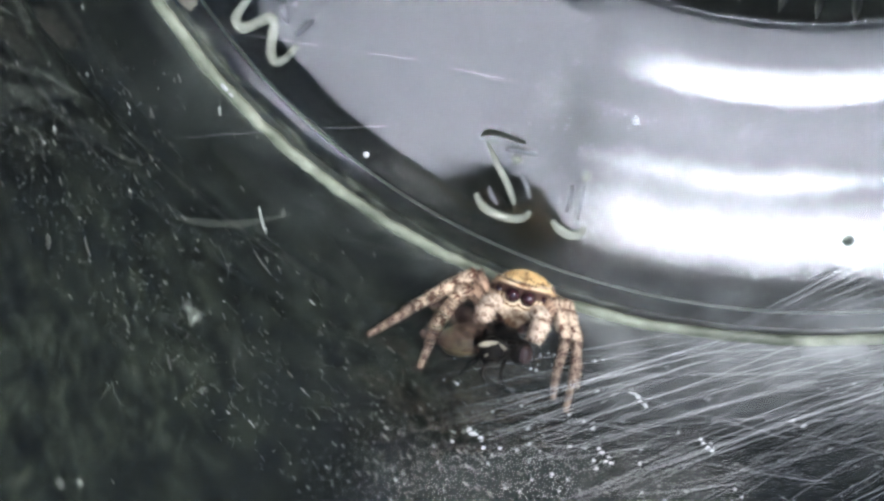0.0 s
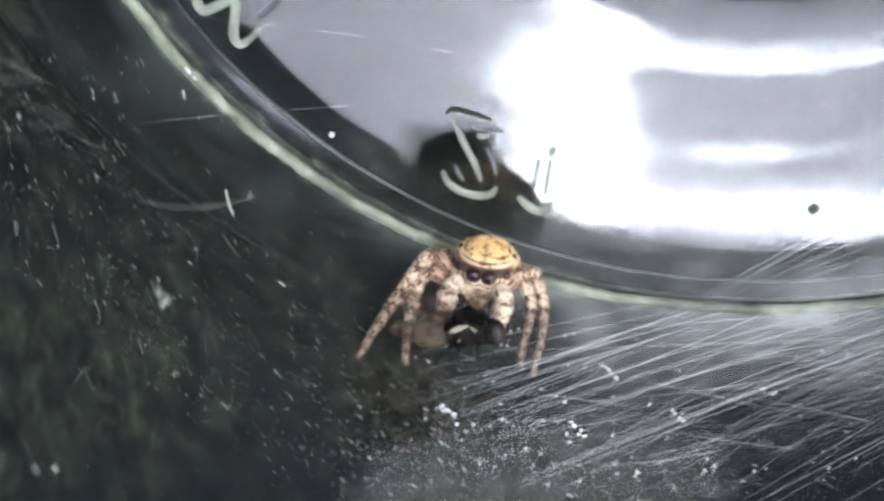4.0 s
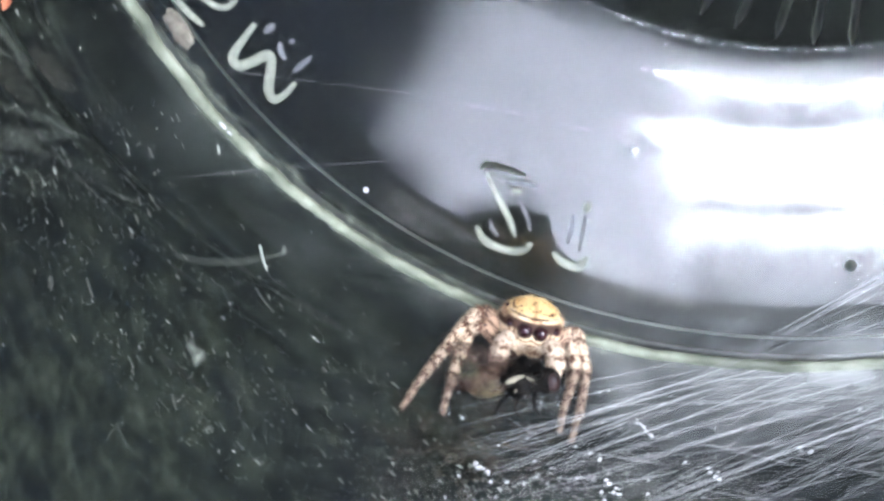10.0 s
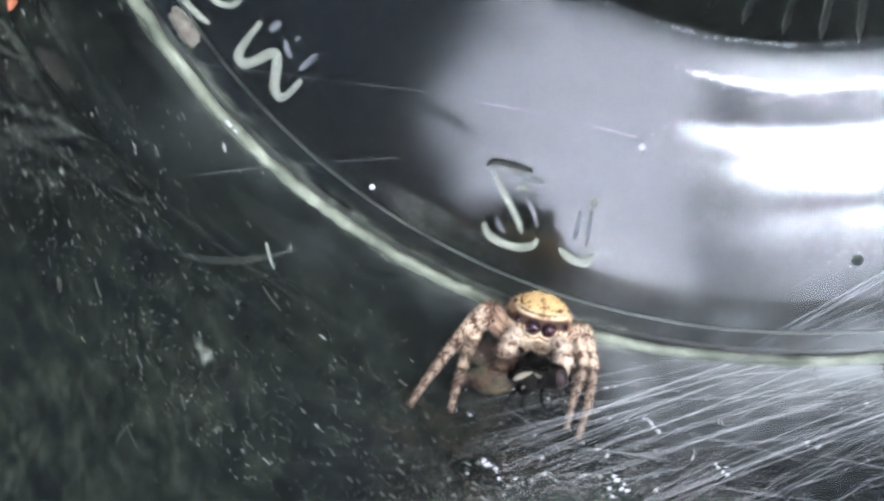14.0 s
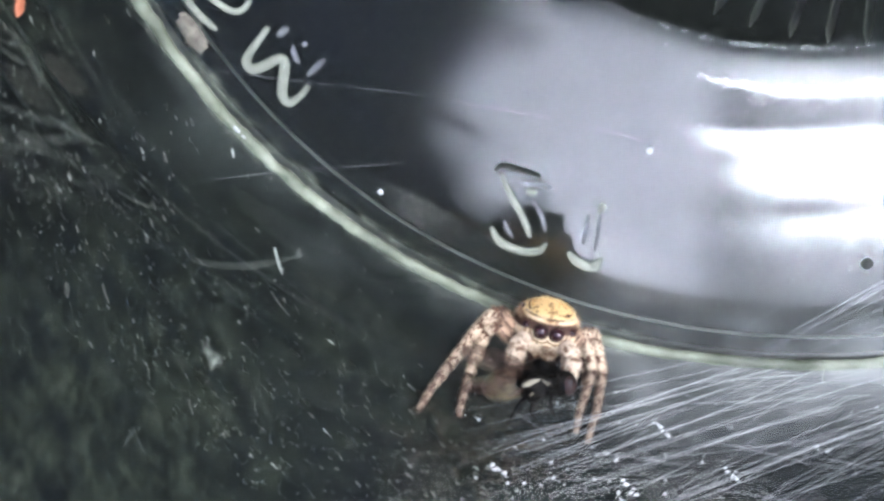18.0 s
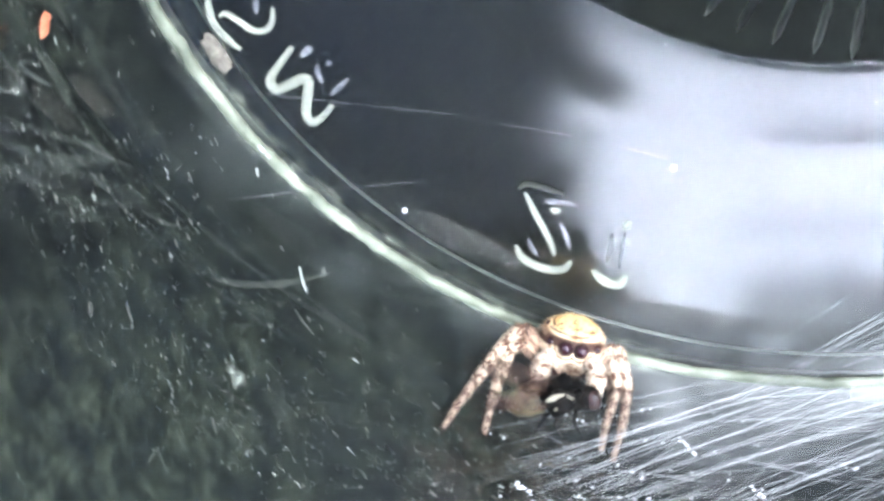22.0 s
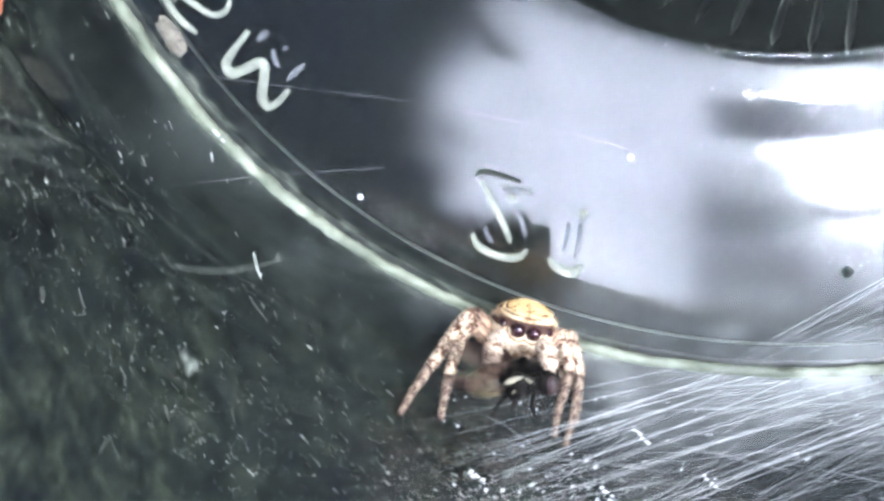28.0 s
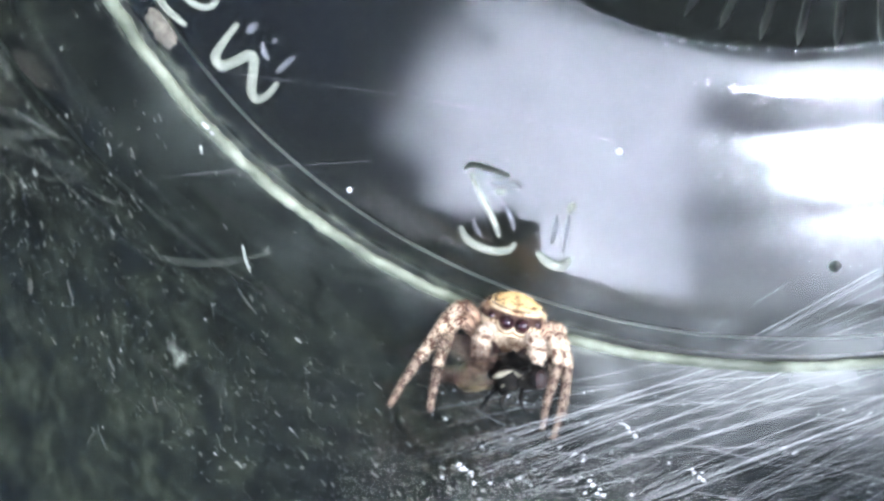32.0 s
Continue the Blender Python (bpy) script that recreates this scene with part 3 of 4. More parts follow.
def glass_jar():
    jar = new("glass_jar")
    jar.location = (0, 0, 0)
    tagged(jar, "clear glass jar with letters raised in its base", "jar")
    prof = [(r * 0.1, 0.0) for r in range(0, 295)]
    # rounded heel inside
    prof += [(29.5 + 0.5 * math.sin(a), 0.5 - 0.5 * math.cos(a)) for a in [k * 1.107 / 8 for k in range(1, 9)]]
    prof += [(wall_radius(z), z) for z in (0.6, 1, 1.5, 2, 2.5, 2.75, 3, 3.25, 3.5, 3.75, 4, 4.3, 5, 7, 10, 14, 20, 28, 36, 42, 49.5)]
    # rim, outside wall, foot and hollow underside
    rim = wall_radius(49.5)
    prof += [(rim + 0.2, 50.3), (rim + 0.8, 51.1), (rim + 1.4, 51.4), (rim + 2.0, 51.1), (rim + 2.5, 50.0)]
    prof += [(wall_radius(z) + 2.5 * math.hypot(1, wall_slope(z)), z) for z in (42, 36, 28, 20, 14, 10, 7, 5, 4.3, 4, 3.75, 3.5, 3.25, 3, 2.75, 2.5, 2, 1.5, 1.25)]
    top, turn = 1.0, 2.0
    out = wall_radius(top) + 2.5 * math.hypot(1, FLARE)
    prof += [(out - FLARE * (d - d * d / (2 * turn)), top - d) for d in [turn * k / 10 for k in range(11)]]
    rim = prof[-1][0]
    prof += [(rim - 2.6 * (1 - math.cos(a)), top - turn - 2.4 * math.sin(a)) for a in [k * math.pi / 24 for k in range(1, 13)]]
    prof += [(28.6, -3.3), (27.4, -2.9), (26, -2.75), (20, -2.6), (16, -2.6), (8.0, -3.2), (0, -3.34)]
    bm = bmesh.new()
    lathe(bm, prof, 360)
    for v in bm.verts:
        if abs(v.co.z) < 1e-6 and math.hypot(v.co.x, v.co.y) < 29.45:
            v.co.z = base_at(v.co.x, v.co.y)
    bmesh.ops.recalc_face_normals(bm, faces=bm.faces)
    for f in bm.faces:
        c = f.calc_center_median()
        inside = math.hypot(c.x, c.y) < 28.9
        f.material_index = (1 if f.normal.z > 0 else 2) if inside else 0
        if 29.4 < math.hypot(c.x, c.y) < 30.3 and -0.2 < c.z < 0.35:
            f.material_index = 3
        elif not inside and f.normal.z < 0 and c.z < 1.3:
            f.material_index = 2
    body = part("jar_body", bm, GLASS, jar, "clear greenish glass wall and base")
    body.data.materials.append(BASE_GLASS)
    body.data.materials.append(FOOT_GLASS)
    body.data.materials.append(HEEL_GLASS)
    body.visible_shadow = False
    # pale bead where wall and base meet; the heel's shine put into its colour
    bm = bmesh.new()
    ring = [(29.82 + 0.26 * math.cos(a), 0.29 + 0.25 * math.sin(a)) for a in [k * math.pi / 5 for k in range(11)]]
    lathe(bm, ring, 900)
    for v in bm.verts:
        r = math.hypot(v.co.x, v.co.y)
        k = 1 + 0.004 * noise.noise(Vector((v.co.x * 0.5, v.co.y * 0.5, 0))) + 0.003 * noise.noise(Vector((v.co.x * 2, v.co.y * 2, 5)))
        v.co.x, v.co.y = v.co.x * k, v.co.y * k
        v.co.z += 0.05 * noise.noise(Vector((v.co.x * 1.1, v.co.y * 1.1, 9)))
    bmesh.ops.remove_doubles(bm, verts=bm.verts, dist=1e-5)
    bmesh.ops.recalc_face_normals(bm, faces=bm.faces)
    part("shine_ring", bm, RING_SHINE, jar, "pale green bead standing in for light caught in the heel").visible_shadow = False
    bm = bmesh.new()
    lathe(bm, [(28.35 + 0.075 * math.cos(a), 0.02 + base_at(28.35, 0) + 0.06 * math.sin(a)) for a in [k * math.pi / 4 for k in range(9)]], 320)
    bmesh.ops.remove_doubles(bm, verts=bm.verts, dist=1e-5)
    bmesh.ops.recalc_face_normals(bm, faces=bm.faces)
    part("inner_ring", bm, RIDGE_GLASS, jar, "thin raised glass ring").visible_shadow = False
    # raised writing, seen from its back: (look, width, course)
    # F strokes stand in for glints and dim parts, D for dark refraction
    looks = {"M": LETTER_GLASS, "F": FAINT_GLASS, "D": DISH_GLASS}
    raised_letter_m = (
        ("M", 0.21, [(26.01, -149.17), (26.7, -148.49), (27.33, -147.81), (27.66, -147.26), (27.63, -146.4), (27.05, -146.23), (26.43, -146.19), (26.37, -145.57), (26.86, -144.36), (27.33, -143.27), (27.44, -142.26), (26.93, -142.19), (26.24, -142.61)]),
        ("F", 0.15, [(25.89, -148.04), (25.58, -148.24), (25.35, -148.33)]),
        ("F", 0.12, [(25.64, -146.59), (25.83, -145.77), (25.89, -144.95)]),
        ("F", 0.1, [(25.31, -146.12), (25.08, -146.22)]),
        ("F", 0.13, [(25.96, -143.53), (25.49, -143.73), (24.97, -143.94)]),
    )
    raised_two = (
        ("M", 0.15, [(23.86, -123.15), (24.46, -121.1), (25.03, -119.1), (25.51, -117.76), (25.91, -116.88)]),
        ("M", 0.19, [(26.31, -120.42), (26.7, -119.41), (26.82, -117.95), (26.7, -116.39), (26.36, -115.32), (25.9, -115.14)]),
        ("F", 0.12, [(23.77, -121.0), (23.56, -120.06), (23.38, -119.07), (23.29, -118.0)]),
        # a glint, put in as a short stroke
        ("M", 0.13, [(23.99, -119.99), (23.93, -119.49), (23.78, -119.05)]),
        ("F", 0.11, [(25.73, -119.87), (26.05, -119.13), (26.27, -118.24)]),
        ("F", 0.1, [(24.39, -118.23), (24.78, -117.05), (25.34, -115.95)]),
        ("D", 0.11, [(23.82, -123.97), (23.45, -123.66), (23.2, -121.8), (23.04, -119.87)]),
    )
    raised_one = (
        ("M", 0.21, [(25.92, -112.75), (26.16, -111.79), (26.27, -110.63), (26.11, -109.81), (25.65, -109.63)]),
        # the figure's upper glint, also a stroke
        ("M", 0.16, [(23.42, -112.2), (23.0, -112.35)]),
        ("F", 0.12, [(23.85, -113.08), (24.57, -112.4), (25.23, -112.02)]),
        ("F", 0.1, [(23.64, -111.95), (24.37, -111.34), (25.36, -110.63)]),
    )
    raised_curve = (
        ("M", 0.15, [(27.67, -156.69), (28.0, -155.34), (28.17, -154.06), (28.13, -152.8), (27.99, -151.74), (27.84, -150.89)]),
        ("M", 0.13, [(27.83, -154.19), (27.54, -154.32), (27.23, -153.29), (26.95, -152.13), (26.53, -151.63), (26.05, -152.07), (25.75, -153.2)]),
        ("F", 0.12, [(26.12, -154.64), (26.4, -153.39)]),
    )
    for name, label, lines in (("raised_letter_m", "milky green-white raised glass letter, glints built as strokes", raised_letter_m), ("raised_two", "raised glass figure with glints built as strokes", raised_two),
                               ("raised_one", "raised glass figure with glints built as strokes", raised_one), ("raised_curve", "raised glass letter at the edge of the base", raised_curve)):
        whole = None
        for kind, width, course in lines:
            bm = bmesh.new()
            p = smooth_path([pol(r, d, 0.05 + base_at(*pol(r, d).xy)) for r, d in course], 5)
            n = len(p)
            tube(bm, p, [width * min(1.0, 0.55 + 0.9 * min(i, n - 1 - i) / n * 2) for i in range(n)], 10)
            ob = part(name if whole is None else "stroke", bm, looks[kind], whole or jar, label if whole is None else "")
            ob.visible_shadow = False
            whole = whole or ob
    # short radial ridges on the dished middle of the base
    bm = bmesh.new()
    tube(bm, smooth_path([(r, 0, base_at(r * math.cos(1.8) , -r * math.sin(1.8)) + 0.02) for r in (13.3, 12.6, 11.7, 10.8)], 3), [0.03, 0.1] + [0.17] * 6 + [0.1, 0.03], 8)
    me = mesh_of("ridge", bm, DISH_GLASS)
    for k in range(54):
        o = share("ridge", me, jar, pose(0, 0, 0, 0, 0, k * 360 / 54 + rng.uniform(-0.9, 0.9)))
        o.visible_shadow = False
    return jar


JAR = glass_jar()


# ---- the spider ----
BASIS = Matrix(((-0.9839, -0.02, 0.1773), (0.1699, 0.1999, 0.965), (-0.0547, 0.9796, -0.1933))).to_4x4()
EYES = Vector((0, 1.55, 2.6))                 # between the large eyes, on the spider
EYES_REST = Vector((-10.795, -25.322, 3.763))  # the same point in the jar at rest


def perch(dx=0, dy=0, dz=0, pitch=0, roll=0, yaw=0):
    """The spider's pose: the eyes moved along its own axes, the body turned about them."""
    m = Matrix.Translation(EYES_REST) @ BASIS @ Matrix.Translation(Vector((dx, dy, dz)) * GROW) @ pose(0, 0, 0, pitch, roll, yaw) @ Matrix.Translation(-EYES * GROW)
    return Matrix.LocRotScale(m.translation * MM, m.to_quaternion(), None)


def along(a, b):
    """Turns z into the way from a to b, and puts the origin at a (millimetres)."""
    d = Vector(b) - Vector(a)
    return Matrix.Translation(Vector(a) * MM) @ d.to_track_quat("Z", "X").to_matrix().to_4x4()


def segment(bm, length, r0, r1, bulge, hairs, hl=0.22):
    n = 7
    tube(bm, [(0, 0, length * i / n) for i in range(n + 1)], [(r0 + (r1 - r0) * i / n) * (1 + bulge * math.sin(math.pi * i / n)) * (0.8 if i in (0, n) else 1) for i in range(n + 1)], 10)
    for _ in range(hairs):
        t, a = rng.random(), rng.uniform(0, 6.283)
        r = (r0 + (r1 - r0) * t) * (1 + bulge * math.sin(math.pi * t)) * 0.95
        out = Vector((math.cos(a), math.sin(a), 0))
        hair(bm, out * r + Vector((0, 0, length * t)), out + Vector((0, 0, rng.uniform(0.5, 1.4))), hl * rng.uniform(0.5, 1.2), 0.016)


LEG_NAMES = ("femur", "patella", "tibia", "metatarsus", "tarsus")


def spider():
    sp = new("jumping_spider")
    sp.matrix_basis = perch() @ Matrix.Scale(GROW, 4)
    tagged(sp, "furry cream and golden jumping spider holding a fly on the glass", "spider")
    # front part with the eyes, held a little upwards
    head = Matrix.Translation(EYES * MM) @ Matrix.Rotation(radians(8), 4, "X") @ Matrix.Translation(-EYES * MM)
    bm = bmesh.new()
    vs = ball(bm, (0.0, -0.15, 2.1), (1.3, 1.5, 1.18), 40, 28)
    for v in vs:
        x, y, z = v.co
        if y > 0.9:
            v.co.y = 0.9 + (y - 0.9) * 0.75
        if z < 1.6:
            v.co.z = 1.6 + (z - 1.6) * 0.8
        v.co.x *= 1.1 + 0.05 * max(0, y)
    bmesh.ops.recalc_face_normals(bm, faces=bm.faces)
    bm.normal_update()
    pts = [(f.calc_center_median(), f.normal.copy()) for f in bm.faces]
    for c, nn in pts:
        for _ in range(4):
            p = c + Vector((rng.uniform(-.08, .08), rng.uniform(-.08, .08), rng.uniform(-.06, .06)))
            hair(bm, p - nn * 0.03, nn + Vector((rng.uniform(-.5, .5), 0.7 + rng.uniform(-.4, .4), rng.uniform(-.3, .1))), rng.uniform(0.08, 0.2), 0.02)
    part("cephalothorax", bm, CARAPACE, sp, "golden crown with a dark eye band and cream face", head)
    # eyes: two large, two small at the sides, two tiny on the crown
    for x, y, z, r in ((0.33, 1.14, 2.42, 0.305), (-0.33, 1.14, 2.42, 0.305), (0.93, 0.80, 2.47, 0.18), (-0.93, 0.80, 2.47, 0.18), (1.08, -0.15, 2.88, 0.11), (-1.08, -0.15, 2.88, 0.11)):
        bm = bmesh.new()
        ball(bm, (x, y, z), r, 20, 14)
        part("eye", bm, EYE, sp, "glossy dark eye", head)
    # pale brows and moustache under the eyes
    bm = bmesh.new()
    for k in range(260):
        a = rng.uniform(-1.2, 1.2)
        p = Vector((1.08 * math.sin(a), -0.05 + 1.02 * math.cos(a), 2.93 + rng.uniform(-.04, .04)))
        hair(bm, p, Vector((math.sin(a) * 0.5, 0.8, 0.35)), rng.uniform(0.10, 0.2), 0.02)
    for k in range(1500):
        x = rng.uniform(-0.9, 0.9)
        h = rng.random()
        hair(bm, Vector((x, 1.28 - 0.35 * x * x + 0.12 * h, 1.92 - 0.24 * h - 0.55 * h * max(0.0, 1 - abs(x) / 0.6))), Vector((-x * 0.3, 0.45, -0.9)), rng.uniform(0.12, 0.24) + 0.1 * max(0, 0.45 - abs(x)), 0.022)
    part("face_fringe", bm, WHITE_HAIR, sp, "pale cream fringe of hair", head)
    bm = bmesh.new()
    vs = ball(bm, (0, -1.5, 1.35), (0.92, 0.85, 0.72), 24, 16)
    bm.normal_update()
    for c, nn in [(f.calc_center_median(), f.normal.copy()) for f in bm.faces]:
        for _ in range(2):
            hair(bm, c, nn + Vector((rng.uniform(-.4, .4), -0.6, 0)), rng.uniform(0.1, 0.24), 0.02)
    rear = part("abdomen", bm, BELLY, sp, "mottled brown hairy abdomen")
    for s in (1, -1):
        bm = bmesh.new()
        tube(bm, smooth_path([(0.30 * s, 0.75, 1.95), (0.38 * s, 1.0, 1.65), (0.42 * s, 1.2, 1.35), (0.34 * s, 1.35, 0.95)], 4), [0.36] * 5 + [0.34] * 4 + [0.26] * 3 + [0.12], 10)
        part("chelicera", bm, FANG, sp, "dark brown jaw gripping the fly")
    # feelers
    for pts in (((0.8, 1.0, 1.95), (1.2, 1.75, 1.8), (1.12, 2.3, 1.1)), ((-0.72, 1.05, 1.95), (-1.12, 1.8, 1.85), (-1.02, 2.35, 1.08))):
        bm = bmesh.new()
        d = (Vector(pts[1]) - Vector(pts[0])).length
        segment(bm, d, 0.30, 0.36, 0.1, 200, 0.16)
        palp = part("pedipalp", bm, PALP, sp, "pale hairy feeler", along(pts[0], pts[1]))
        bm = bmesh.new()
        d = (Vector(pts[2]) - Vector(pts[1])).length
        segment(bm, d, 0.36, 0.27, 0.12, 420, 0.17)
        part("palp_tip", bm, PALP, palp, "", palp.matrix_basis.inverted() @ along(pts[1], pts[2]))
    # legs: hip, knee, shin joints and foot
    legs = (
        ((0.95, 0.4, 1.35), (2.1, 0.45, 2.55), (2.68, 0.88, 2.0), (3.66, 2.6, 0.95), (4.25, 3.5, 0.2), (4.62, 4.5, -0.2)),
        ((0.95, 0.8, 1.3), (2.02, 0.8, 2.05), (2.47, 1.0, 1.8), (2.8, 2.38, 0.6), (2.89, 2.81, -0.5), (2.93, 3.38, -0.87)),
        ((-0.85, 0.8, 1.3), (-1.36, 0.5, 2.3), (-1.64, 0.25, 2.0), (-2.2, 0.77, 0.9), (-2.03, 1.45, -0.7), (-2.1, 1.56, -1.68)),
        ((-0.9, 0.4, 1.3), (-1.8, 0.0, 2.15), (-2.08, -0.18, 1.8), (-2.7, 0.33, 0.6), (-2.73, 1.18, -0.8), (-2.62, 1.93, -1.82)),
        ((0.95, -0.2, 1.3), (1.7, -0.4, 1.8), (2.2, -0.3, 1.6), (2.75, 0.1, 1.0), (3.1, 0.4, 0.4), (3.3, 0.6, -0.05)),
        ((-0.95, -0.2, 1.3), (-1.7, -0.3, 1.7), (-2.1, -0.3, 1.4), (-2.6, 0.0, 0.4), (-2.9, 0.2, -0.6), (-3.0, 0.4, -1.45)),
        ((0.85, -0.6, 1.3), (1.4, -1.0, 1.6), (1.75, -1.1, 1.5), (2.2, -0.9, 1.2), (2.45, -0.7, 0.9), (2.6, -0.6, 0.55)),
        ((-0.85, -0.6, 1.3), (-1.4, -1.0, 1.4), (-1.7, -1.1, 1.1), (-2.0, -0.9, 0.4), (-2.2, -0.7, -0.2), (-2.3, -0.6, -0.8)),
    )
    radii = (0.27, 0.26, 0.235, 0.175, 0.12, 0.065)
    made = []
    for pts in legs:
        bm = bmesh.new()
        ball(bm, (0, 0, 0), (0.28, 0.28, 0.28), 12, 8)
        leg = part("leg", bm, FEMUR, sp, "cream leg with brown rings", Matrix.Translation(Vector(pts[0]) * MM))
        for i in range(5):
            bm = bmesh.new()
            d = (Vector(pts[i + 1]) - Vector(pts[i])).length
            segment(bm, d + 0.06, radii[i], radii[i + 1], 0.13 if i < 3 else 0.04, int(260 * d) + 50, 0.15)
            part(LEG_NAMES[i], bm, FEMUR if not i else (LEG if i < 3 else DIM_FOOT), leg, "", Matrix.Translation(-Vector(pts[0]) * MM) @ along(pts[i], pts[i + 1]))
        made.append((leg, Vector(pts[0]), Vector(pts[5])))
    return sp, rear, made


SPIDER, ABDOMEN, LEGS = spider()


# ---- the caught fly ----
def clutch(x, y, z, pitch=0, roll=0, yaw=0):
    """The fly's pose: its thorax at a place, carried outward along the camera's view."""
    m = Matrix.Translation(VIEW_POINT + (Vector((x, y, z)) - VIEW_POINT) * GROW) @ BASIS @ pose(0, 0, 0, pitch, roll, yaw)
    return Matrix.LocRotScale(m.translation * MM, m.to_quaternion(), None)


def fly_part(name, bm, mat, parent, label=""):
    bmesh.ops.scale(bm, vec=(1.3, 1.3, 1.3), verts=bm.verts)
    return part(name, bm, mat, parent, label)


def fly():
    f = new("dead_fly")
    f.matrix_basis = clutch(-11.04, -24.74, 8.02) @ Matrix.Scale(GROW, 4)
    tagged(f, "small black fly with glassy wings in the spider's jaws", "fly")
    bm = bmesh.new()
    vs = ball(bm, (0, 0, 0), (0.74, 0.64, 0.62), 24, 16, Euler((0.3, 0.2, 0.4)).to_matrix())
    for v in vs:
        v.co *= 1 + 0.28 * noise.noise(v.co * 2.9)
    for _ in range(140):
        n = Vector((rng.uniform(-1, 1), rng.uniform(-1, 1), rng.uniform(-1, 1))).normalized()
        hair(bm, Vector((n.x * .68, n.y * .58, n.z * .56)), n, rng.uniform(0.1, 0.3), 0.012)
    fly_part("thorax", bm, FLY_BLACK, f, "glossy black thorax")
    bm = bmesh.new()
    ball(bm, (-0.72, 0.12, -0.12), (0.40, 0.36, 0.42), 18, 12)
    fly_part("fly_head", bm, FLY_BLACK, f)
    bm = bmesh.new()
    ball(bm, (-0.86, 0.28, -0.12), (0.25, 0.22, 0.33), 14, 10)
    fly_part("compound_eye", bm, FLY_RED, f, "dark red eye")
    bm = bmesh.new()
    vs = ball(bm, (0.95, -0.1, -0.05), (0.85, 0.55, 0.5), 24, 14, Euler((0.0, 0.2, 0.15)).to_matrix())
    for v in vs:
        v.co.z += 0.03 * math.sin(v.co.x * 16)
    fly_part("fly_abdomen", bm, FLY_BELLY, f, "olive brown shining abdomen")
    for c, r, e in (((0.22, 0.56, 0.30), (0.34, 0.07, 0.10), (0, 0.3, 0.1)), ((0.12, 0.57, -0.02), (0.24, 0.06, 0.07), (0, 0.6, 0.1)), ((-0.25, 0.57, 0.24), (0.2, 0.06, 0.07), (0, -0.8, 0))):
        bm = bmesh.new()
        ball(bm, c, r, 12, 8, Euler(e).to_matrix())
        fly_part("pale_stripe", bm, FLY_PALE, f, "pale stripe")
    for base, tip, wid in (((0.2, 0.25, 0.35), (2.2, 0.15, 1.45), 0.42), ((0.3, 0.35, 0.1), (2.3, 0.45, 0.35), 0.36)):
        bm = bmesh.new()
        a, b = Vector(base), Vector(tip)
        d = b - a
        side = d.cross(Vector((0.1, 1, 0.25))).normalized()
        nrm = d.cross(side).normalized()
        top = []
        for i in range(17):
            t = i / 16
            w = wid * (math.sin(math.pi * min(1, t * 0.9 + 0.07)) ** 0.55)
            top.append([bm.verts.new(a + d * t + side * w * s + nrm * (0.06 * math.sin(8 * t + 3 * s) + 0.03 * math.sin(21 * t - 5 * s))) for s in (-1, -0.5, 0, 0.5, 1)])
        for r0, r1 in zip(top, top[1:]):
            for k in range(4):
                bm.faces.new((r0[k], r0[k + 1], r1[k + 1], r1[k]))
        bmesh.ops.solidify(bm, geom=bm.faces[:], thickness=0.012)
        w = fly_part("wing", bm, WING, f, "brownish clear wing, pink and green sheen put into its colour")
        for s0, s1 in ((0.0, 0.1), (0.3, 0.75), (-0.3, -0.7), (0.15, 0.42)):
            bm = bmesh.new()
            tube(bm, [a + d * t + side * wid * (s0 + (s1 - s0) * t) + nrm * 0.07 for t in (0.05, 0.35, 0.65, 0.92)], 0.014, 5)
            fly_part("vein", bm, FLY_BELLY, w, "dark wing vein")
    for p in (((-0.3, 0.3, -0.4), (-0.25, 0.6, -0.7), (-0.4, 0.7, -1.05)), ((0.1, 0.2, -0.45), (0.35, 0.5, -0.75), (0.2, 0.6, -1.1)), ((0.4, 0.1, -0.4), (0.75, 0.4, -0.6), (1.0, 0.5, -0.95)),
              ((-0.3, 0.4, 0.3), (-0.6, 0.7, 0.5), (-0.2, 0.8, 0.1)), ((0.3, 0.4, 0.35), (0.0, 0.75, 0.6), (-0.45, 0.8, 0.35))):
        bm = bmesh.new()
        tube(bm, smooth_path(p, 4), [0.065] * 5 + [0.04] * 4, 6)
        fly_part("fly_leg", bm, FLY_BLACK, f)
    return f


FLY = fly()


# ---- silk ----
def on_wall(deg, z, inset=0.03):
    return wall_point(deg, z, inset)


def cover_mesh(name, place, cover, mat, nu=60, nv=14):
    """A thin sheet laid over the glass, dense where cover says so."""
    verts = [place(i / nu, j / nv) * MM for i in range(nu + 1) for j in range(nv + 1)]
    faces = [(i * (nv + 1) + j, (i + 1) * (nv + 1) + j, (i + 1) * (nv + 1) + j + 1, i * (nv + 1) + j + 1) for i in range(nu) for j in range(nv)]
    me = bpy.data.meshes.new(name)
    me.from_pydata(verts, [], faces)
    me.materials.append(mat)
    at = me.attributes.new("thickness", "FLOAT", "POINT")
    for k, d in enumerate(at.data):
        d.value = max(0.0, cover((k // (nv + 1)) / nu, (k % (nv + 1)) / nv))
    for p in me.polygons:
        p.use_smooth = True
    return me


def part_with_cover(name, place, cover, mat, parent, label):
    ob = new(name, cover_mesh(name, place, cover, mat))
    ob.parent = parent
    ob.visible_shadow = False
    return tagged(ob, label)


